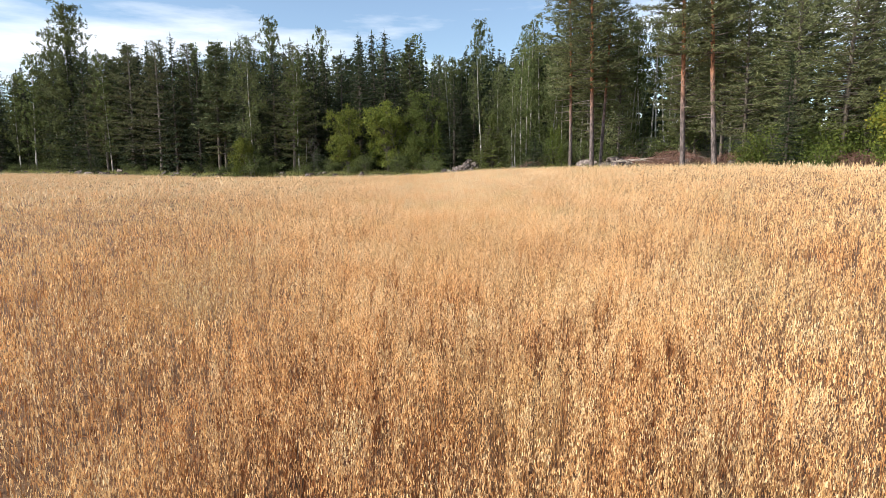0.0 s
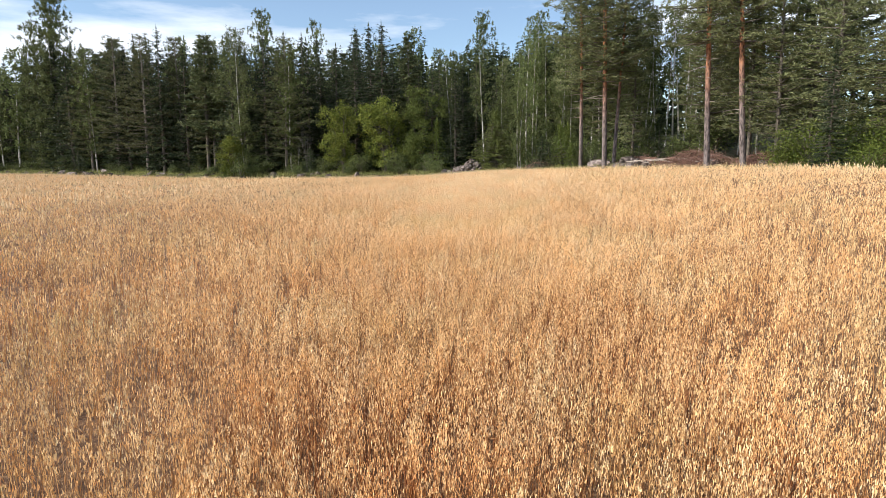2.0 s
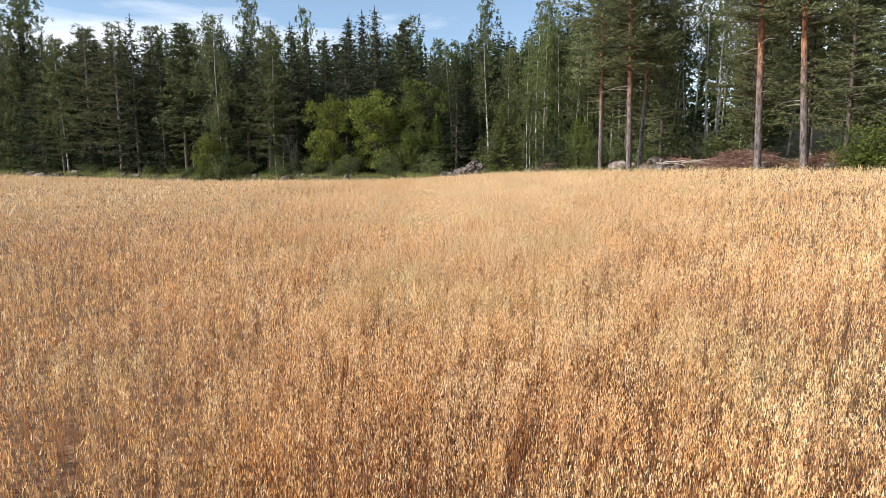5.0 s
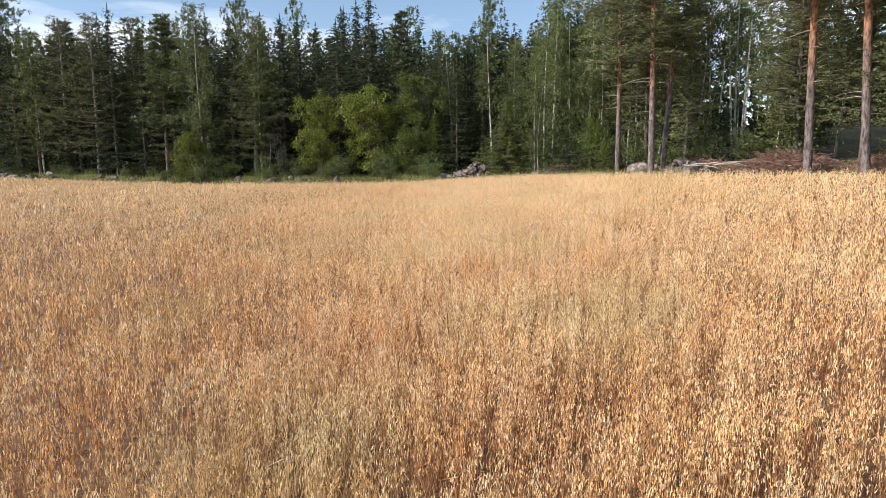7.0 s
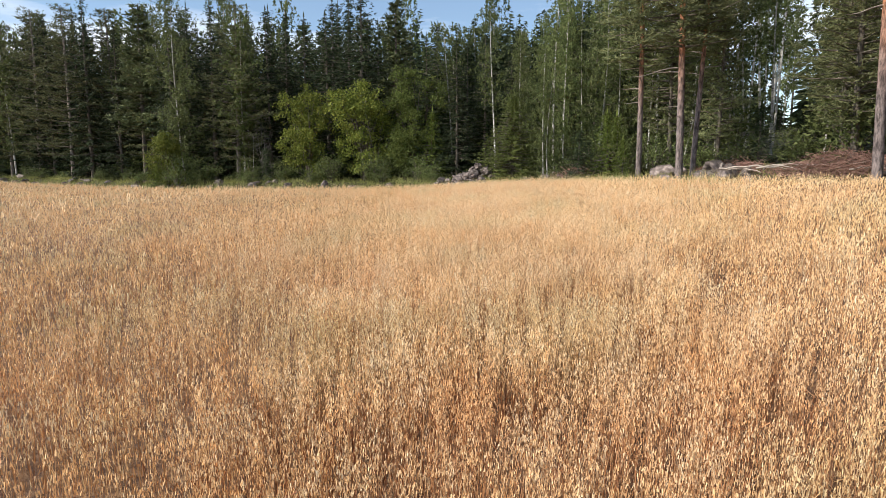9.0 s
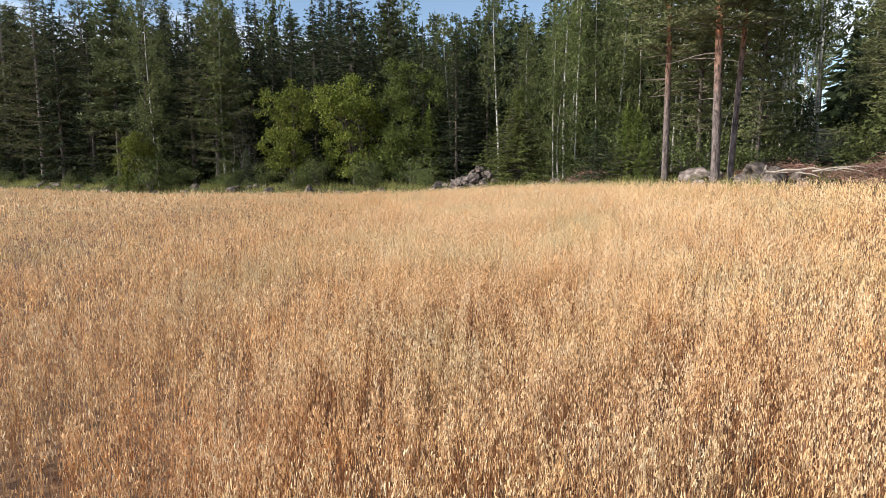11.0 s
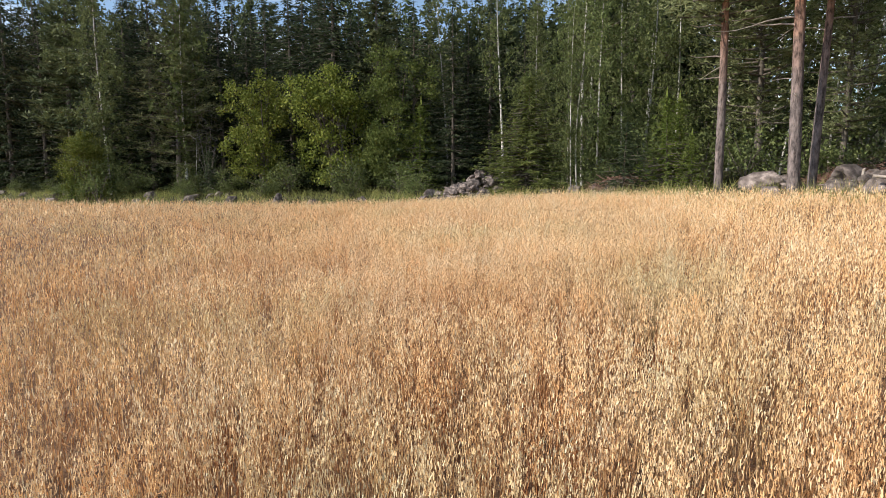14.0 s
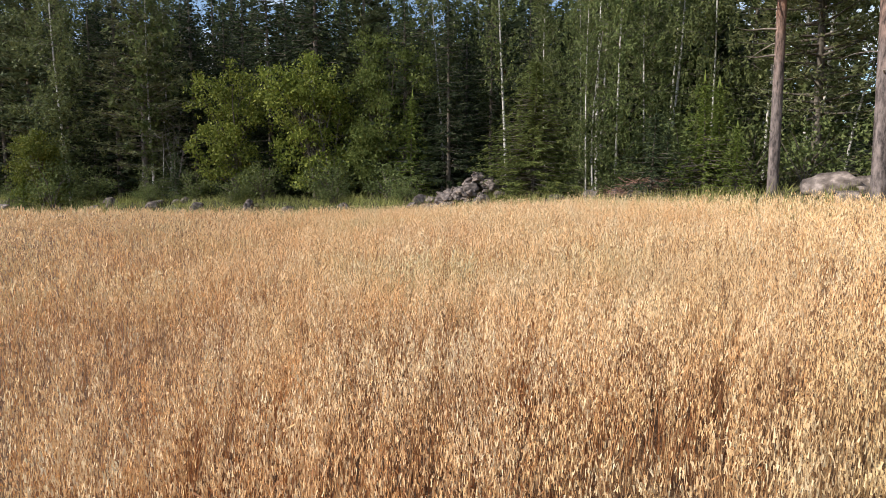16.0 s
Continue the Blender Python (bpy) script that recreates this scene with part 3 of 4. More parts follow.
def build_oats():
    rng = np.random.default_rng(5)
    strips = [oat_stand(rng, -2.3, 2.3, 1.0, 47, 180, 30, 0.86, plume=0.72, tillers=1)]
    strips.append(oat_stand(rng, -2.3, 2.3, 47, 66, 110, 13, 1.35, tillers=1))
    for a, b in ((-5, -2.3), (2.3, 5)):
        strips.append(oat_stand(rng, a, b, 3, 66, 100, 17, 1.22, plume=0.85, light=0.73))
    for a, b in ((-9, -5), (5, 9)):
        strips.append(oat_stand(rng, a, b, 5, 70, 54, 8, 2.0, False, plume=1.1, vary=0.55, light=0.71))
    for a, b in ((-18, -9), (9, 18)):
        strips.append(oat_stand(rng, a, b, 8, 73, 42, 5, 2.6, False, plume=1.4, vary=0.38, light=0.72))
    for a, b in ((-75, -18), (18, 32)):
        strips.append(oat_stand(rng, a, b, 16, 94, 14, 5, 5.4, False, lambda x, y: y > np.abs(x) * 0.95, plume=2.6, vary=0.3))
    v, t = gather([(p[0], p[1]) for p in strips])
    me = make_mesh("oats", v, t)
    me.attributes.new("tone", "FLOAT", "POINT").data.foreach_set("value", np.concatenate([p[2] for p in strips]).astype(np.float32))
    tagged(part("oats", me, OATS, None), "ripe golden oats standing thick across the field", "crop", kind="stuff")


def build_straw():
    """The dense lower straw that closes the stand below the panicles, coloured dark for the shade there."""
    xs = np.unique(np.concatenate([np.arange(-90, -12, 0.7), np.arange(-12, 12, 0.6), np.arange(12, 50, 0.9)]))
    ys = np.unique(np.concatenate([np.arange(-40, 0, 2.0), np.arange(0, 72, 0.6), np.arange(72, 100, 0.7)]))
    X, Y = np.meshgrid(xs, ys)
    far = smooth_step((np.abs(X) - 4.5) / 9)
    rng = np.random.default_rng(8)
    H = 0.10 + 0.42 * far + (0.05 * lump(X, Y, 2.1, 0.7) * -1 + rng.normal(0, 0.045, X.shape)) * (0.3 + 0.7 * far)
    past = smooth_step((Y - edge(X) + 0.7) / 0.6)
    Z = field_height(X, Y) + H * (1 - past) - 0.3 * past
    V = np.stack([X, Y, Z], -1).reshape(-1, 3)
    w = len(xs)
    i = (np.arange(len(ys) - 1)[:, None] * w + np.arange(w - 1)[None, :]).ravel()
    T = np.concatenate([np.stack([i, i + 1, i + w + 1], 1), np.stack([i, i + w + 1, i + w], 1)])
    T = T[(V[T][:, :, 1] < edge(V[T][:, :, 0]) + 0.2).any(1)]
    tagged(part("straw", make_mesh("straw", V, T), STRAW_SHADED, None), "dense dry straw between the oat stalks, darkened to paint shade", "straw", kind="stuff")


build_straw()
build_oats()


# ---- the wood's edge ----
def proto(kind, seed, h, *rest, **more):
    name, build, bark, leaf, label, category, group = kind
    built = build(seed, h, *rest, **more)
    ob = tree(name, built, bark, leaf, label, category, group, BARK)
    ob["h"] = float(h)
    return ob


PINE = ("pine_tree", pine, PINE_BARK, NEEDLES_PINE, "tall pine with orange upper bark and high crown", "pine tree", "pines at the wood's edge")
FARPINE = ("pine_tree", pine, BARK, NEEDLES_PINE, "slim grey-barked pine inside the wood", "pine tree", "pines of the wood")
SHADEPINE = ("pine_tree", pine, BARK, NEEDLES_PINE_SHADED, "slim pine inside the wood, its needles darkened as shade", "pine tree", "pines of the wood")
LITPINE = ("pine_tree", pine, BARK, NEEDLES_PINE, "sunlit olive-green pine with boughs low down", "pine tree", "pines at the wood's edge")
YPINE = ("pine_tree", pine, PALE_BARK, NEEDLES_EDGE_SHADED, "dense pine with low grey-green boughs, darkened as shade", "pine tree", "pines at the wood's edge")
SPRUCE = ("spruce_tree", spruce, BARK, NEEDLES_SPRUCE, "dark green spruce with drooping boughs", "spruce tree", "spruces of the wood")
BIRCH = ("birch_tree", birch, BIRCH_BARK, LEAVES_BIRCH, "slender birch with white bark and hanging twigs", "birch tree", "birches of the wood")
SHADEBIRCH = ("birch_tree", birch, BIRCH_BARK, LEAVES_SHADED, "birch with hanging twigs, its olive leaves dimmed as shade", "birch tree", "birches of the wood")
ROWAN = ("rowan_tree", broadleaf, BARK, LEAVES_ROWAN, "bushy yellow-green rowan in front of dark spruces", "rowan tree", "rowans at the field margin")


def top_at(p, x, y, ztop, turn=0.0, wide=1.0, label=""):
    """Plants p at (x, y) so tall that its top is at ztop."""
    z = float(ground_height(np.array(float(x)), np.array(float(y))))
    return plant(p, x, y, (ztop - z) / p["h"], turn, 0.08, wide, label)


# five tall pines beside the brushwood
SNAGS = {11: ((5.4, 178, 1.6, 0.02), (6.6, 200, 2.2, -0.08), (7.4, 5, 1.9, 0.25), (4.6, 170, 1.1, -0.02)),
         12: ((6.3, 176, 3.4, -0.18), (7.4, 190, 2.6, -0.05), (6.0, 160, 1.8, 0.1), (8.0, 20, 2.2, 0.1)),
         13: ((6.2, 10, 1.6, 0.2), (7.0, 150, 1.4, 0.3)),
         14: ((9.0, 185, 2.6, -0.15), (9.8, 170, 2.2, -0.2), (8.0, 200, 1.6, 0.0), (7.4, 175, 1.8, -0.25)),
         15: ((9.4, 190, 2.0, -0.1), (8.2, 10, 1.8, 0.1), (10.2, 165, 2.2, -0.15))}
for seed, h, r, low, bend, lean, thick, x, y in (
        (11, 21.0, 3.3, 0.33, 0.16, (-0.022, 0.0), 0.0080, 9.0, 61.3),
        (12, 22.0, 3.5, 0.34, 0.14, (-0.012, 0.0), 0.0094, 10.5, 58.1),
        (13, 19.0, 2.7, 0.42, 0.22, (0.024, 0.0), 0.0078, 11.4, 58.7),
        (14, 22.0, 3.4, 0.40, 0.12, (-0.055, 0.0), 0.0092, 16.0, 49.4),
        (15, 21.5, 3.4, 0.38, 0.14, (-0.065, 0.0), 0.0094, 17.8, 47.7)):
    plant(proto(PINE, seed, h, r, low, bend=bend, lean=lean, thick=thick, dead=7, per=4, k=13, tuft=0.30, needle=0.25, snag=SNAGS[seed]), x, y)

PINE_FAR = [proto(FARPINE, 31 + i, 19, 2.7, 0.34, step=0.62, per=5, k=6, tuft=0.44, needle=0.42, dead=4, pointed=0.6) for i in range(2)]
PINE_LOW = [proto(YPINE, 41 + i, 17, 4.4, 0.15, step=0.74, per=6, k=11, dead=16, tuft=0.30, needle=0.24, full=True) for i in range(3)]
SPRUCE_NEAR = [proto(SPRUCE, 51 + i, 15, 2.6, k=8) for i in range(2)]
SPRUCE_FAR = [proto(SPRUCE, 61 + i, 18, 3.4, step=0.56, per=7, k=4, blade=0.62, slim=0.38, taper=0.74) for i in range(2)]
BIRCH_NEAR = [proto(BIRCH, 71 + i, 17, 2.7, low=0.07, leaf=0.19, shape=blades, thick=0.0046, k=26) for i in range(2)]
PINE_FAR_SHADED = [proto(SHADEPINE, 36 + i, 19, 2.7, 0.3, step=0.62, per=5, k=6, tuft=0.52, needle=0.42, dead=4, pointed=0.8) for i in range(2)]
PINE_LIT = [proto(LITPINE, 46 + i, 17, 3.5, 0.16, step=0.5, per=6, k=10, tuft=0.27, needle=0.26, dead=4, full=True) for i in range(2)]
BIRCH_FAR = [proto(BIRCH, 81 + i, 19, 2.4, step=0.75, per=4, k=17, leaf=0.35, low=0.2, shape=blades) for i in range(2)]
BIRCH_TALL = proto(BIRCH, 85, 22, 2.4, step=0.55, per=5, k=26, leaf=0.26, low=0.3, shape=blades)
ROWANS = [proto(ROWAN, 91 + i, 9.0, 2.6, clumps=230, k=56, leaf=0.19, shape=lozenges) for i in range(2)]

ALDER = proto(("alder_tree", broadleaf, BARK, LEAVES_ALDER, "full mid-green alder beside the rowans", "alder tree", ""), 95, 9.0, 2.6, clumps=200)

# the row of dense pines and the birch that leans out over the margin
for k, x, y, zt, turn, w in ((0, -51.6, 89.5, 20.0, 20, 1.0), (1, -46.2, 87.3, 19.6, 140, 1.0), (2, -42.0, 89.0, 19.4, 230, 1.0), (0, -36.0, 86.0, 18.6, 75, 1.0),
                             (1, -24.3, 80.0, 17.5, 60, 1.05), (2, -57.5, 92.5, 19.0, 10, 1.0), (1, -33.0, 88.5, 18.5, 190, 0.9)):
    top_at(PINE_LOW[k], x, y, zt, turn, w)
BIRCH_SHADED = proto(SHADEBIRCH, 73, 17, 2.7, low=0.07, leaf=0.19, shape=blades, thick=0.0042, k=30)
top_at(BIRCH_SHADED, -29.5, 79.6, 18.5, 10, 1.1)
top_at(proto(SHADEBIRCH, 76, 27, 4.6, low=0.06, step=0.55, per=6, k=30, leaf=0.26, shape=blades), -66, 97, 28.0, 70, 1.0, "tall old birch with a broad crown")
top_at(BIRCH_SHADED, -71, 100, 22, 200)

top_at(ROWANS[1], -30.4, 78.2, 6.4, 100, 1.0)
# rowans and the spruce by the heap of stones
top_at(ROWANS[0], -16.5, 77.0, 10.4, 0, 0.92)
top_at(ROWANS[1], -11.3, 76.8, 11.0, 40, 0.92)
top_at(ALDER, -7.0, 77.6, 12.0, 190, 0.88)
top_at(proto(("spruce_tree", spruce, BARK, NEEDLES_MID, "bushy olive-green spruce with boughs to the ground", "spruce tree", ""), 57, 8.0, 2.9, 0.02, 0.2, 9, 10, 0.36, 0.26), 1.5, 68.4, 7.8, 0, 1.5)

# tops that stand out against the sky
for p, x, y, zt, w in ((BIRCH_TALL, 0.1, 98, 24.6, 0.8), (BIRCH_FAR[1], -9.7, 92, 21.2, 0.8), (BIRCH_FAR[0], -24.2, 94, 22.8, 0.75),
                       (BIRCH_TALL, -34, 101, 26.4, 0.85), (SPRUCE_FAR[0], -39, 99.6, 22.0, 0.9), (PINE_FAR[0], -55, 98, 19.2, 1.0),
                       (SPRUCE_FAR[1], -44, 110, 23.5, 0.9), (SPRUCE_FAR[0], -20, 104, 23.8, 0.95), (BIRCH_FAR[0], -15.5, 95.4, 19.6, 1.1),
                       (BIRCH_FAR[1], -3.6, 86, 16.6, 1.0), (BIRCH_FAR[0], -1.4, 91, 17.4, 1.1), (SPRUCE_FAR[1], 2.6, 88, 17.0, 1.0), (BIRCH_FAR[0], -6.2, 89, 17.6, 1.1), (SPRUCE_FAR[1], -29.5, 97, 21.5, 0.9)):
    top_at(p, x, y, zt, 37 * x, w)

# birches and young trees between stones and pines
for p, x, y, zt, w in ((BIRCH_NEAR[1], 5.2, 68.5, 17, 0.8), (BIRCH_NEAR[0], 3.6, 66.3, 11, 0.8), (BIRCH_FAR[0], 20.0, 89.5, 22, 0.8),
                       (SPRUCE_NEAR[0], 6.4, 66.0, 4.6, 1.4), (BIRCH_FAR[1], 28.0, 76, 21, 0.9),
                       (SPRUCE_NEAR[1], 20.1, 41.7, 9.5, 0.9), (ROWANS[1], 24.5, 36.8, 8.5, 1.0)):
    top_at(p, x, y, zt, 53 * y, w)

stood = []
# sunlit second row behind the tall pines, and birches beside the stones
for x, y, zt, w in ((19.6, 47.0, 15.5, 1.0), (21.6, 44.4, 18, 1.0), (23.4, 41.2, 17, 1.05), (25.6, 38.2, 16, 1.0), (28, 34.6, 17, 1.0), (18.6, 57.0, 16, 0.9), (13.4, 60.6, 15, 0.85),
                    (11.6, 64.0, 18, 0.95), (17.6, 54.0, 18, 1.0), (19.6, 51.2, 17, 1.0), (22.5, 48.6, 19, 1.0), (26.2, 43.5, 19, 1.0), (22.3, 62.5, 16, 1.1), (19.8, 58.0, 13, 1.1), (26, 71, 17, 1.1), (24.2, 67, 15, 1.1)):
    top_at(PINE_LIT[int(x * 3) % 2], x, y, zt, 47 * x, w)
    stood.append((x, y))
for x, y, zt, w in ((2.4, 73.0, 13.5, 0.9), (6.9, 70.6, 15.0, 0.9), (8.8, 67.2, 15, 0.85), (4.4, 75, 14.5, 0.9), (10.8, 66.5, 16.5, 0.9)):
    top_at(BIRCH_NEAR[int(abs(x) * 3) % 2], x, y, zt, 47 * x, w)
    stood.append((x, y))
for p, x, y, zt, w in ((BIRCH_FAR[0], 29.6, 88, 18, 0.8), (BIRCH_FAR[1], 25.4, 82.5, 19, 0.75), (SPRUCE_NEAR[1], 24.4, 79, 7.5, 1.2),
                       (SPRUCE_NEAR[0], 20.6, 72.5, 6.5, 1.2), (SPRUCE_NEAR[1], 28.4, 86, 9.0, 1.1), (PINE_FAR[1], 33.6, 95, 20, 0.8), (BIRCH_FAR[0], 15.6, 67.0, 18, 0.7)):
    top_at(p, x, y, zt, 31 * x, w)
    stood.append((x, y))
for x, y, zt in ((-3.0, 75.4, 13.0), (-0.6, 77.6, 14.5), (-5.0, 80.0, 15.5), (-2.4, 82.0, 14.0), (1.8, 79.0, 13.5)):
    top_at(SPRUCE_FAR[int(zt) % 2], x, y, zt, 61 * x, 1.0)
    stood.append((x, y))
top_at(SPRUCE_FAR[0], 25.4, 69.5, 15, 10, 1.2)
top_at(SPRUCE_FAR[1], 32.5, 84, 18, 80, 1.2)
top_at(SPRUCE_FAR[1], 29.0, 78, 16, 30, 1.2)

# the wood behind; one narrow lane stays open, fitted to the camera's view of sky
def in_sight_lane(x, y):
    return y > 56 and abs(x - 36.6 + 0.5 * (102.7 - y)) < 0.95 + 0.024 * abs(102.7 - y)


rng_wood = np.random.default_rng(77)
for i in range(6500):
    x = rng_wood.uniform(-95, 62)
    past = rng_wood.uniform(5.5 if x < 2 else 8, 34 if x < 8 else 42)
    y = float(edge(x)) + past
    if y < 20 or math.atan2(x, y + 2) > 0.62 or any((x - a) ** 2 + (y - b) ** 2 < (9.5 if x < 5 else 14) for a, b in stood):
        continue
    if (-21 < x < 4 and past < 9.5) or in_sight_lane(x, y) or (x >= -4 and past > 32):
        continue
    if x < -4 and past > 25:
        continue
    stood.append((x, y))
    pick, turn = rng_wood.uniform(), rng_wood.uniform(0, 360)
    j = int(rng_wood.integers(2))
    left = x < -10
    zt = rng_wood.uniform(16, 20) + (past > 16) * 1.5 + (x < -40) * 1.2 if x < -12 else rng_wood.uniform(12, 15.5) if -8 < x < 6 else rng_wood.uniform(14.5, 18) + (past > 20) * 1.5 if x < 4 else rng_wood.uniform(15, 20) + 0.05 * past
    # left of x = -4 stand the pines with shade-darkened needles
    pines = PINE_FAR_SHADED if x < -4 else PINE_FAR
    kind = (SPRUCE_FAR if pick < 0.12 and past > 16 else pines if pick < 0.6 else BIRCH_FAR) if x > 2 else (SPRUCE_FAR if pick < 0.8 else pines if pick < 0.88 else BIRCH_FAR) if left else (SPRUCE_FAR if pick < 0.35 else pines if pick < 0.6 else BIRCH_FAR)
    w = rng_wood.uniform(0.85, 1.25)
    # the same view-fitted lane, wider to leave room for crowns
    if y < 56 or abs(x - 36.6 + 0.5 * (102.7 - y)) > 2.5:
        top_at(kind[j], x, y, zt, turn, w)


# woods far behind, too far to tell one tree from the next
def far_woods():
    rng = np.random.default_rng(99)
    out = []
    for i in range(680):
        x = rng.uniform(-120, 110) if i < 260 else rng.uniform(-95, -8) if i < 520 else rng.uniform(-8, 13)
        y = float(edge(np.clip(x, -75, 30))) + (rng.uniform(48, 90) if i < 260 else rng.uniform(26, 46))
        # far trees keep clear of the lane fitted to the camera
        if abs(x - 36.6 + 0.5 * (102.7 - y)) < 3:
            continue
        h, r = rng.uniform(16, 20) if x < -8 else rng.uniform(13, 17), rng.uniform(2.4, 3.6)
        n = 280
        u = rng.uniform(0, 1, n) ** 1.3
        a = rng.uniform(0, 6.283, n)
        d = np.stack([np.cos(a), np.sin(a), rng.uniform(-0.7, 0.1, n)], 1)
        p = np.array([x, y, float(ground_height(np.array(x), np.array(y)))]) + np.stack([np.cos(a) * r * (1 - u) * 0.4, np.sin(a) * r * (1 - u) * 0.4, u * h], 1)
        L = r * (1 - u) * 0.7 + 0.4
        out.append(blades(rng, p, unit(d), L, L * 0.45))
    tagged(part("far_woods", make_mesh("far_woods", *gather(out)), NEEDLES_SPRUCE, None), "dark spruce woods closing the distance", "woods", kind="stuff")


far_woods()


# ---- undergrowth ----
SHRUB = ("shrub", broadleaf, BARK, LEAVES_BIRCH, "low leafy shrub in the shade of the trees", "shrub", "undergrowth of the wood")
YOUNG = ("spruce_sapling", spruce, BARK, NEEDLES_YOUNG, "bright green young spruce at the wood's edge", "spruce sapling", "young spruces")
DARKYOUNG = ("spruce_sapling", spruce, BARK, NEEDLES_SPRUCE, "small dark spruce in the undergrowth", "spruce sapling", "young spruces")
JUNIPER = ("juniper", broadleaf, BARK, NEEDLES_YOUNG, "dense green bush at the field margin", "bush", "bushes at the field margin")
YELLOW = ("rowan_tree", broadleaf, BARK, LEAVES_YELLOW, "small tree with yellowing leaves", "rowan tree", "rowans at the field margin")

SHRUBS = [proto(SHRUB, 101 + i, 3.0, 1.7, stems=4, clumps=60, k=25, leaf=0.16, low=0.03, shape=blades) for i in range(2)]
SAPLINGS = [proto(YOUNG, 111, 5.0, 1.5, 0.03, 0.22, 8, 8, 0.28), proto(DARKYOUNG, 112, 4.0, 1.4, 0.03, 0.25, 7, 7, 0.34, 0.26)]
JUNIPERS = [proto(JUNIPER, 121, 2.4, 1.3, stems=5, clumps=70, k=46, leaf=0.11, low=0.03, shape=blades)]
YELLOWS = [proto(YELLOW, 131, 5.5, 2.0, stems=3, clumps=90, k=50, leaf=0.17)]

for x, y, h, w in ((7.5, 63.6, 4.4, 1.15), (8.3, 62.6, 2.6, 1.0), (-31, 77.2, 2.6, 1.3), (-5.2, 75.5, 6.0, 0.9), (8.3, 64.5, 4.2, 1.2)):
    plant(SAPLINGS[0], x, y, h / 5.0, 40 * x, 0.05, w)
for x, y, h, w in ((5.6, 63.6, 3.1, 1.4), (6.4, 64.8, 2.6, 1.3), (-20.5, 77.0, 3.2, 1.2), (-58, 90, 4.0, 1.1), (13.2, 63, 4.5, 1.1), (15.5, 60, 3.6, 1.3), (20.6, 60.5, 4.2, 1.4), (23, 66, 4.6, 1.4), (18.4, 60.6, 3.4, 1.3)):
    plant(SAPLINGS[1], x, y, h / 4.0, 40 * x, 0.05, w)
for x, y, h, w in ((19.3, 45.6, 2.6, 1.2), (20.4, 44.2, 2.9, 1.2), (21.8, 43.2, 2.4, 1.3), (23.5, 41.5, 3.0, 1.2), (21.3, 39.9, 2.0, 1.3), (24.6, 38.6, 2.6, 1.2)):
    plant(JUNIPERS[0], x, y, h / 2.4, 70 * x, 0.05, w)
plant(YELLOWS[0], 25.5, 36.0, 1.35, 0)
plant(YELLOWS[0], 29.0, 33.5, 1.2, 110)
for x, y, h, w in ((-28.9, 77.0, 3.6, 0.9), (-26.8, 78.3, 2.6, 1.1), (-22.5, 78.0, 2.2, 1.2), (-18.6, 76.0, 2.0, 1.1), (-13.8, 74.6, 2.4, 1.2),
                   (-9.6, 74.0, 2.6, 1.2), (-6.2, 73.3, 2.2, 1.2), (12.6, 61.0, 2.4, 1.1), (10.2, 61.8, 2.6, 1.0), (14.6, 60.2, 2.0, 1.2), (9.2, 63.6, 3.0, 1.0), (4.9, 66.6, 2.2, 1.1), (16.4, 57.0, 2.2, 1.1), (-62, 93, 2.5, 1.3), (-68, 96, 2.4, 1.3)):
    plant(SHRUBS[int(abs(x)) % 2], x, y, h / 3.0, 90 * x, 0.06, w)

rng_bank = np.random.default_rng(79)
for i in range(44):
    x = rng_bank.uniform(-78, -3)
    y = float(edge(x)) + rng_bank.uniform(3.4, 5.6)
    plant(SHRUBS[i % 2], x, y, rng_bank.uniform(0.22, 0.5), rng_bank.uniform(0, 360), 0.05, rng_bank.uniform(1.0, 1.6), "low leafy weeds on the grassy field margin")

rng_under = np.random.default_rng(78)
for i in range(80):
    x = rng_under.uniform(-80, 40)
    y = float(edge(x)) + rng_under.uniform(7.5 if x < 0 else 6.0, 24)
    if y < 25 or math.atan2(x, y + 2) > 0.62:
        continue
    j = int(rng_under.integers(2))
    if rng_under.uniform() < 0.75:
        plant(SHRUBS[j], x, y, rng_under.uniform(0.6, 1.5), rng_under.uniform(0, 360), 0.06, rng_under.uniform(0.9, 1.4))
    else:
        plant(SAPLINGS[1], x, y, rng_under.uniform(0.5, 1.5), rng_under.uniform(0, 360), 0.06, rng_under.uniform(0.9, 1.3))


# ---- stones, brushwood and logs ----
def boulder_mesh(seed, rough=0.75):
    rng = random.Random(seed)
    bm = bmesh.new()
    bmesh.ops.create_icosphere(bm, subdivisions=3, radius=0.5)
    off = Vector((rng.uniform(0, 50), rng.uniform(0, 50), rng.uniform(0, 50)))
    for v in bm.verts:
        d = v.co.normalized()
        f = 1 + rough * noise.noise(d * 1.3 + off) + 0.5 * rough * noise.noise(d * 3.1 + off) + 0.26 * rough * noise.noise(d * 7 + off) + 0.12 * rough * noise.noise(d * 17 + off)
        v.co = d * 0.5 * f
        for ax in (Vector((0.8, 0.3, 0.5)), Vector((-0.5, 0.7, 0.5)), Vector((0.1, -0.8, 0.6)), Vector((0, 0.1, 1))):
            ax = ax.normalized()
            k = v.co.dot(ax)
            if k > 0.26:
                v.co -= ax * (k - 0.26) * 0.85
    me = bpy.data.meshes.new("boulder")
    bm.to_mesh(me)
    bm.free()
    me.polygons.foreach_set("use_smooth", np.ones(len(me.polygons), bool))
    me.materials.append(ROCK)
    return me


BOULDERS = [boulder_mesh(i) for i in range(6)]


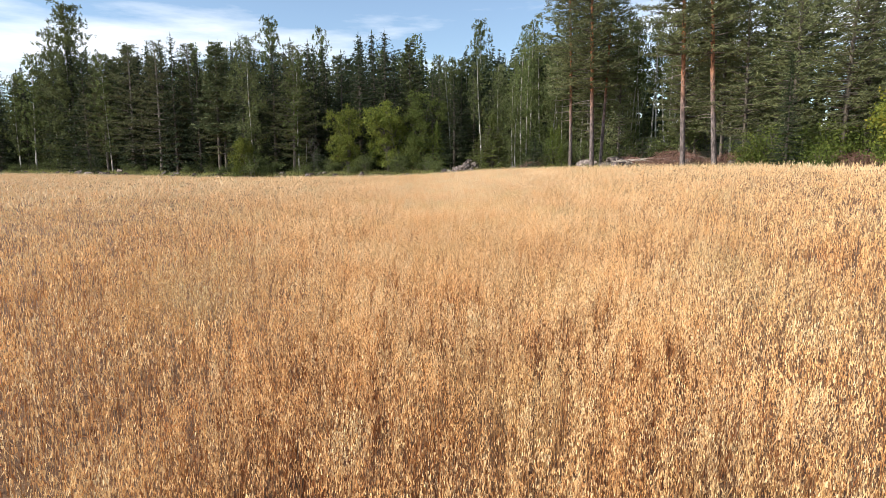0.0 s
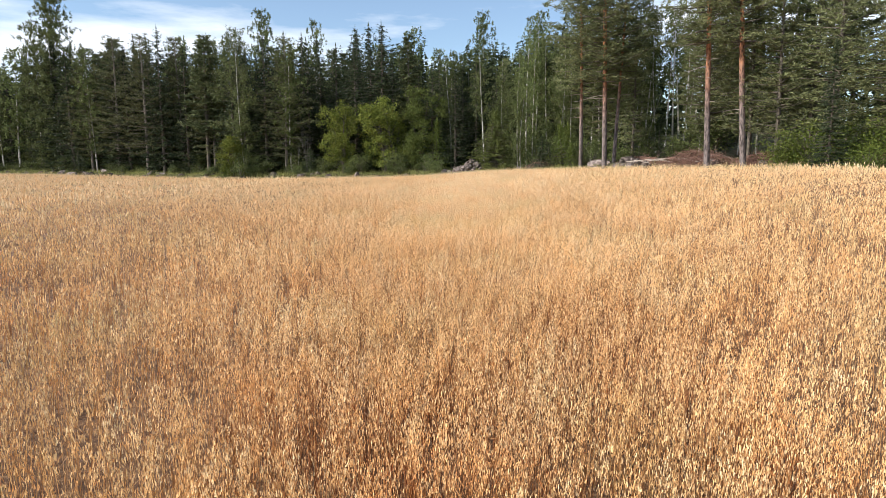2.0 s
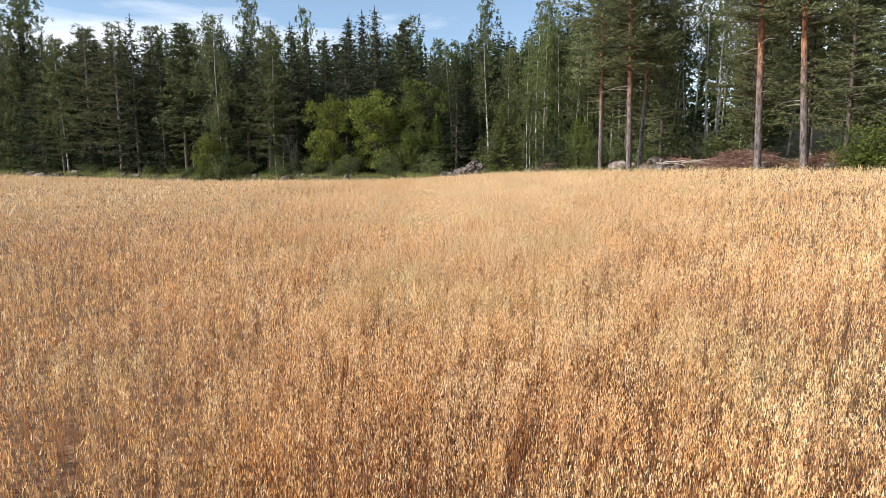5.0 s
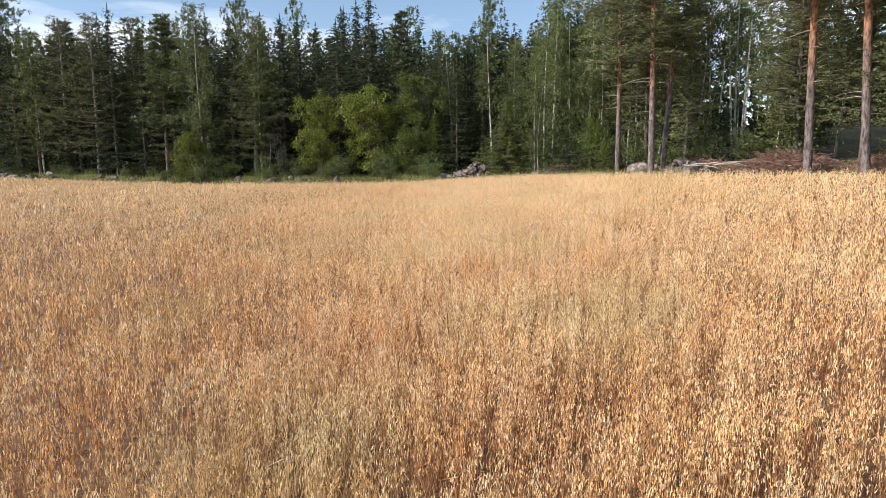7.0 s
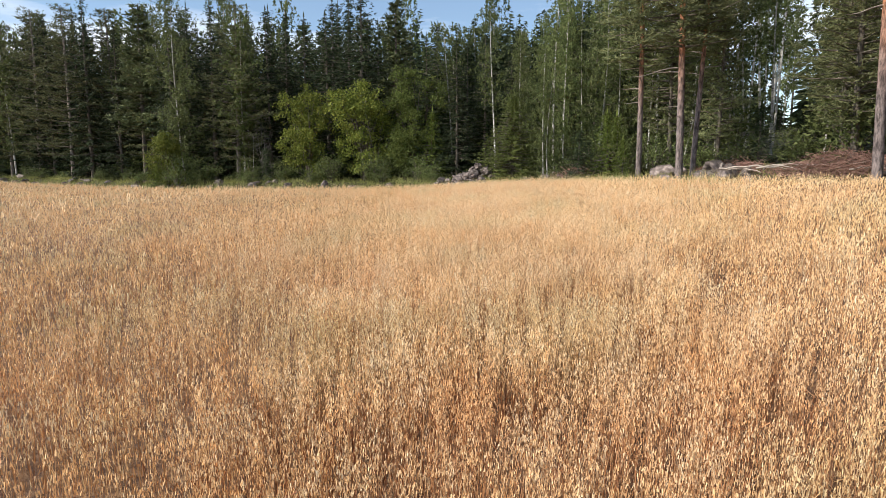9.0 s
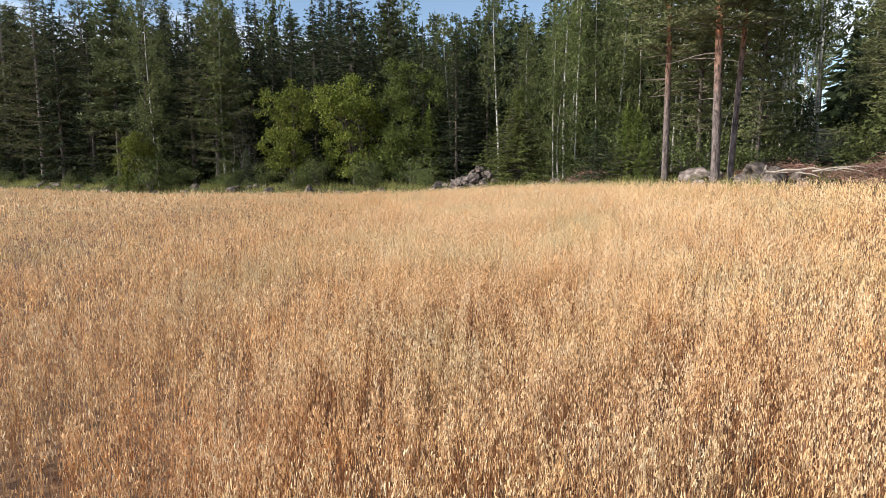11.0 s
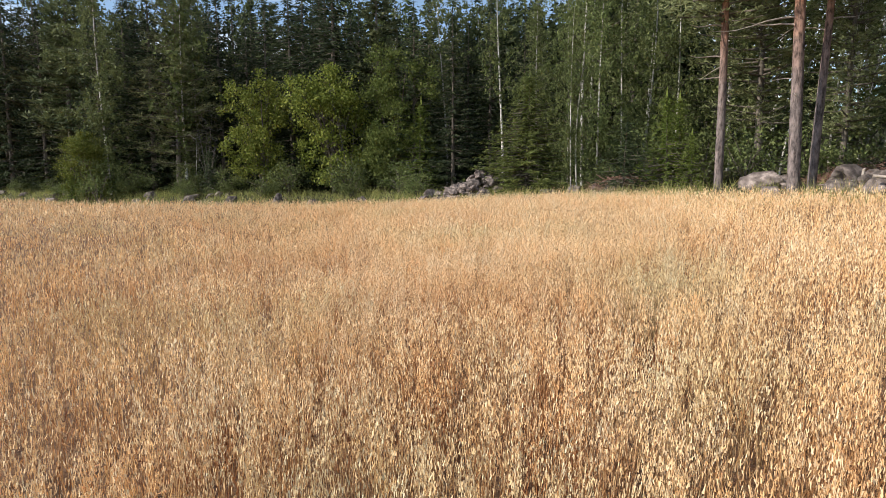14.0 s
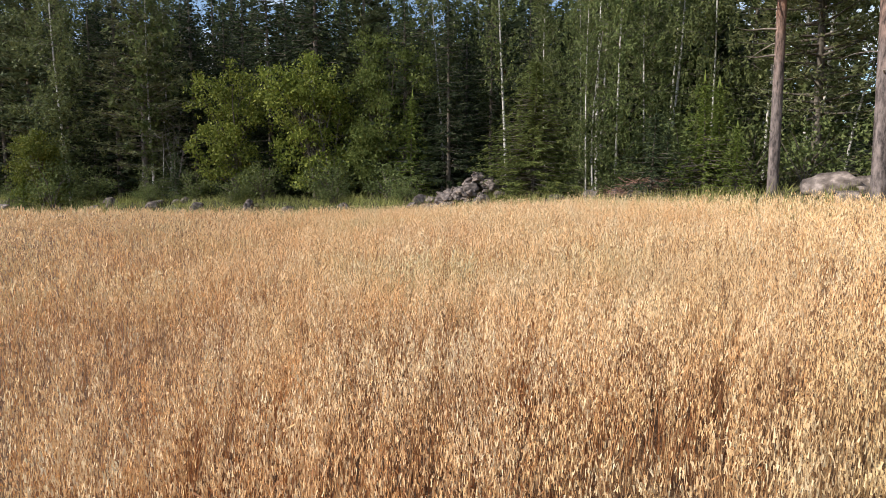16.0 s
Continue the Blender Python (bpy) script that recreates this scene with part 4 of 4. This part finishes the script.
def boulder(x, y, sx, sy, sz, turn, lift=0.0, label="lichen-grey granite boulder at the field margin", group="boulders along the margin"):
    z = float(ground_height(np.array(float(x)), np.array(float(y))))
    ob = new("boulder", BOULDERS[int(abs(x * 7 + y * 13)) % 6])
    ob.matrix_world = pose(x, y, z + sz * 0.28 + lift, 8 * math.sin(x), 8 * math.cos(y), turn) @ Matrix.Diagonal((sx, sy, sz, 1))
    return tagged(ob, label, "boulder", group)


rng_stone = np.random.default_rng(9)
# heap of cleared stones
for i in range(110):
    a, q = rng_stone.uniform(0, 6.283), rng_stone.uniform(0, 1) ** 0.6
    x, y = -1.1 + 1.8 * q * math.cos(a), 68.4 + 1.5 * q * math.sin(a)
    s = rng_stone.uniform(0.3, 0.72)
    boulder(x, y, s, s * rng_stone.uniform(0.7, 1), s * rng_stone.uniform(0.6, 0.9), rng_stone.uniform(0, 360), 0.15 + 1.1 * (1 - q) ** 0.8 * rng_stone.uniform(0.55, 1), "grey fieldstone in a cleared heap", "heap of fieldstones")
boulder(-3.0, 67.3, 1.1, 0.9, 0.95, 20)
boulder(-1.0, 67.0, 0.8, 0.7, 0.75, 60)
# low line of stones along the margin
for i in range(60):
    x = rng_stone.uniform(-75, 6)
    y = float(edge(x)) + rng_stone.uniform(2.2, 4.2)
    s = rng_stone.uniform(0.35, 0.95)
    boulder(x, y, s * rng_stone.uniform(0.8, 1.4), s, s * rng_stone.uniform(0.55, 0.9), rng_stone.uniform(0, 360))
for x, y, sx, sy, sz in ((10.3, 60.0, 1.5, 1.1, 1.2), (11.0, 59.6, 0.9, 0.8, 0.9), (12.6, 58.7, 1.7, 1.2, 1.25), (13.3, 58.2, 0.9, 0.8, 0.9), (9.9, 58.3, 0.8, 0.7, 0.7), (12.7, 57.6, 1.0, 0.9, 0.9), (3.6, 65.4, 0.9, 0.7, 0.9), (5.4, 64.2, 1.1, 0.8, 0.9), (4.6, 65.0, 0.7, 0.6, 0.7), (-17.6, 73.9, 0.8, 0.6, 1.0), (-18.3, 73.6, 0.55, 0.5, 0.6), (-14.0, 73.0, 0.9, 0.7, 1.2), (-58.5, 89.4, 1.9, 1.3, 1.0), (-61, 90.8, 1.4, 1.2, 1.0),
                         (-55, 88.2, 1.2, 1.0, 0.8), (11.6, 57.0, 1.1, 0.9, 0.9), (12.6, 56.6, 1.5, 1.1, 1.0), (13.5, 56.2, 0.9, 0.8, 0.8), (13.2, 57.6, 1.3, 1.0, 0.9), (15.0, 53.6, 0.9, 0.7, 0.7),
                         (12.9, 54.6, 0.8, 0.7, 0.6), (16.9, 50.6, 0.9, 0.8, 0.8), (18.9, 47.2, 1.0, 0.8, 0.8), (8.2, 58.4, 0.8, 0.6, 0.6), (10.0, 57.0, 0.7, 0.6, 0.5)):
    boulder(x, y, sx, sy, sz, x * 31)


def brush_pile(x, y, rx, ry, h, n, turn):
    """Felled tops and twigs thrown in a heap."""
    rng = np.random.default_rng(int(abs(x * 10)))
    ca, sa = math.cos(radians(turn)), math.sin(radians(turn))
    pieces = []
    for i in range(n):
        u, v = rng.normal(0, 0.42, 2)
        px, py = x + ca * u * rx - sa * v * ry, y + sa * u * rx + ca * v * ry
        hh = h * math.exp(-1.6 * (u * u + v * v)) * rng.uniform(0.05, 1)
        z = float(ground_height(np.array(px), np.array(py))) + hh
        a, L = rng.uniform(0, 6.283), rng.uniform(0.3, 1.5)
        tilt = rng.normal(0, 0.3)
        d = np.array([math.cos(a), math.sin(a), tilt])
        s = np.linspace(-0.5, 0.5, 4)
        p = np.array([px, py, z]) + d * (s * L)[:, None] + rng.normal(0, 0.05, (4, 3))
        pieces.append(tube(p, rng.uniform(0.004, 0.014) * np.array([1.2, 1, 0.8, 0.4]), 3))
    v, t = gather(pieces)
    ob = part("brush_pile", make_mesh("brush_pile", v, t), BRUSHWOOD, None)
    tagged(ob, "heap of rust-brown felled branches and twigs", "brush pile", "brush piles", kind="stuff")


brush_pile(16.0, 52.2, 3.6, 1.6, 1.3, 1300, -52)
brush_pile(19.2, 47.9, 2.4, 1.4, 1.0, 800, -55)
brush_pile(13.9, 57.4, 2.0, 1.0, 0.5, 260, -50)
brush_pile(13.4, 59.8, 2.2, 1.1, 0.6, 320, -40)
brush_pile(5.6, 64.6, 1.6, 0.8, 0.9, 420, -20)
brush_pile(23.6, 40.3, 3.0, 1.4, 0.9, 700, -58)


def log(x, y, length, r, turn, lift=0.25, sag=0.1):
    z = float(ground_height(np.array(float(x)), np.array(float(y)))) + lift
    rng = np.random.default_rng(int(abs(x * 100)))
    s = np.linspace(-0.5, 0.5, 9)
    a = radians(turn)
    p = np.stack([x + math.cos(a) * s * length, y + math.sin(a) * s * length, z + sag * np.cos(s * 5) + rng.normal(0, 0.03, 9)], 1)
    p[:, :2] += rng.normal(0, 0.05, (9, 2))
    ob = part("log", make_mesh("log", *tube(p, 0.75 * r * (1.1 - (s + 0.5) * 0.6), 8), smooth=True), DEADWOOD, None)
    tagged(ob, "bleached barkless branch lying on the brushwood", "log", "bleached logs")


for x, y, L, r, tn, lf in ((13.4, 55.0, 3.6, 0.07, -28, 0.75), (12.8, 55.6, 2.6, 0.05, -60, 0.55), (14.6, 54.0, 3.0, 0.06, -20, 0.8), (15.4, 52.8, 2.4, 0.05, -50, 0.7),
                           (14.0, 53.9, 2.2, 0.05, -75, 0.6), (17.2, 51.0, 2.2, 0.05, -35, 0.8), (12.0, 57.4, 2.4, 0.05, 10, 0.5), (16.6, 50.8, 1.8, 0.04, -10, 0.5)):
    log(x, y, L, r, tn, lf * 0.7)


# ---- grass of the margin ----
def grass_band(rng, n, x0, x1, near, far, tall, spread, width):
    x = rng.uniform(x0, x1, n)
    y = edge(x) + rng.uniform(near, far, n)
    keep = lump(x, y, 1.3, 0.4) + lump(x, y, 3.1, 1.9) * 0.6 + rng.normal(0, 0.4, n) > -0.1
    x, y = x[keep], y[keep]
    n = len(x)
    foot = np.stack([x, y, ground_height(x, y) - 0.02], 1)
    d = unit(np.stack([rng.normal(0.1, spread, n), rng.normal(0, spread, n), np.ones(n)], 1))
    L = tall * rng.uniform(0.45, 1.3, n) * (1 + 0.35 * lump(x, y, 0.8, 5))
    return blades(rng, foot, d, L, np.full(n, width))


rng_grass = np.random.default_rng(21)
g1 = grass_band(rng_grass, 30000, -80, -2, 0.1, 4.6, 0.6, 0.5, 0.03)
g2 = grass_band(rng_grass, 12000, -2, 12, 0.1, 4.0, 0.55, 0.35, 0.025)
g3 = grass_band(rng_grass, 9000, -75, 30, 4.0, 12.0, 0.35, 0.5, 0.05)
tagged(part("grass", make_mesh("grass", *gather([g1, g2, g3])), GRASS, None), "rough green grass along the field margin", "grass", kind="stuff")
g4 = grass_band(rng_grass, 9000, 3, 30, 0.0, 3.0, 0.75, 0.22, 0.016)
g5 = grass_band(rng_grass, 5000, -60, 3, 0.0, 2.0, 0.7, 0.3, 0.02)
tagged(part("dry_grass", make_mesh("dry_grass", *gather([g4, g5])), DRYGRASS, None), "pale dry grass tufts beside the oats", "grass", kind="stuff")


# pale leaning stems among the undergrowth
STEM = ("birch_sapling", birch, BIRCH_BARK, LEAVES_BIRCH, "thin leaning pale birch stem with few leaves", "birch sapling", "thin birch stems")
STEMS = [proto(STEM, 141, 7.0, 1.1, low=0.45, step=0.5, per=3, k=10, leaf=0.14, bend=0.3, lean=(0.16, 0.02), thick=0.0062, shape=blades),
         proto(STEM, 142, 6.5, 1.0, low=0.5, step=0.5, per=3, k=10, leaf=0.14, bend=0.22, lean=(0.05, 0.0), thick=0.006, shape=blades)]
for x, y, size, turn, kind in ((12.2, 63.2, 1.0, 0, 0), (15.2, 62.8, 0.9, 15, 0), (13.9, 62.5, 1.1, 40, 1), (16.6, 66, 1.2, 100, 1), (18.5, 58.5, 1.1, 20, 0), (19.2, 58.0, 1.0, 200, 1),
                               (3.9, 66.2, 1.1, 90, 1), (-22.6, 79.0, 0.7, 30, 1)):
    plant(STEMS[kind], x, y, size, turn)


TALLSTEM = ("birch_tree", birch, BIRCH_BARK, LEAVES_BIRCH, "slim pale-stemmed birch with a high thin crown", "birch tree", "birches of the wood")
TALLSTEMS = [proto(TALLSTEM, 151 + i, 15.0, 1.7, low=0.45, step=0.6, per=4, k=16, leaf=0.2, bend=0.4, lean=(0.02, 0), thick=0.0062, shape=blades) for i in range(2)]
for x, y, size, turn in ((12.1, 69.0, 1.1, 0), (23.6, 77.0, 1.0, 70), (26.6, 84, 1.05, 170), (21.2, 71, 1.0, 20), (16.6, 64.5, 0.9, 290), (15.6, 65.0, 0.9, 80), (17.8, 63.5, 0.95, 200), (14.8, 70.5, 1.0, 150), (19.6, 72, 1.0, 30), (22.0, 75, 1.05, 300), (8.2, 71.5, 0.9, 120),
                         (4.9, 72.0, 0.95, 10), (0.3, 73.5, 0.9, 240), (20.6, 55.6, 0.9, 60), (-3.6, 78.0, 0.9, 330)):
    plant(TALLSTEMS[int(x) % 2], x, y, size, turn)


def dead_shrub(x, y, h, seed):
    """Bare stems from one foot that fork into thin grey twigs."""
    rng = np.random.default_rng(seed)
    foot = new("dead_shrub")
    foot.matrix_basis = pose(x, y, float(ground_height(np.array(float(x)), np.array(float(y)))) - 0.05)
    twigs = []
    for i in range(6):
        a, spread, L = rng.uniform(0, 6.283), rng.uniform(0.12, 0.42), h * rng.uniform(0.6, 1.0)
        s = np.linspace(0, 1, 7)
        line = np.stack([np.cos(a) * spread * L * s ** 1.4, np.sin(a) * spread * L * s ** 1.4, L * s], 1) + rng.normal(0, 0.04, (7, 3)) * s[:, None]
        part("stem", make_mesh("stem", *tube(line, 0.035 * (1.1 - s), 6), smooth=True), GREYWOOD, foot)
        for j in range(9):
            p0 = line[rng.integers(2, 7)]
            d = unit(rng.normal(0, 1, 3) * [1, 1, 0.4] + [0, 0, 0.55]) * rng.uniform(0.4, 1.3)
            q = np.linspace(0, 1, 4)[:, None]
            way = p0 + d * q + rng.normal(0, 0.06, (4, 3)) * q
            twigs.append(tube(way, 0.012 * (1.15 - q[:, 0]), 4))
            for w in range(3):
                twigs.append(tube(np.stack([way[2], way[2] + rng.normal(0, 0.2, 3) + [0, 0, 0.12]]), (0.006, 0.003), 3))
    tagged(part("branchwork", make_mesh("branchwork", *gather(twigs)), GREYWOOD, foot), kind="stuff")
    tagged(foot, "bare grey dead shrub among the leafy trees", "shrub", "dead shrubs")


dead_shrub(-10.2, 76.4, 7.0, 1)
dead_shrub(-21.2, 78.4, 6.2, 2)


def stake(x, y, h):
    """A split wooden stake with a slanted top."""
    bm = bmesh.new()
    bmesh.ops.create_cone(bm, cap_ends=True, segments=7, radius1=0.055, radius2=0.045, depth=h)
    for v in bm.verts:
        v.co.x += 0.008 * math.sin(v.co.z * 9 + v.co.y * 40)
        if v.co.z > 0:
            v.co.z += v.co.x * 0.8
        v.co.z += h / 2 - 0.15
    me = bpy.data.meshes.new("stake")
    bm.to_mesh(me)
    bm.free()
    me.materials.append(DEADWOOD)
    ob = new("stake", me)
    ob.matrix_world = pose(x, y, float(ground_height(np.array(x), np.array(y))), 3, 2, 20)
    tagged(ob, "weathered wooden stake beside the brushwood", "stake")


stake(12.7, 57.9, 0.8)
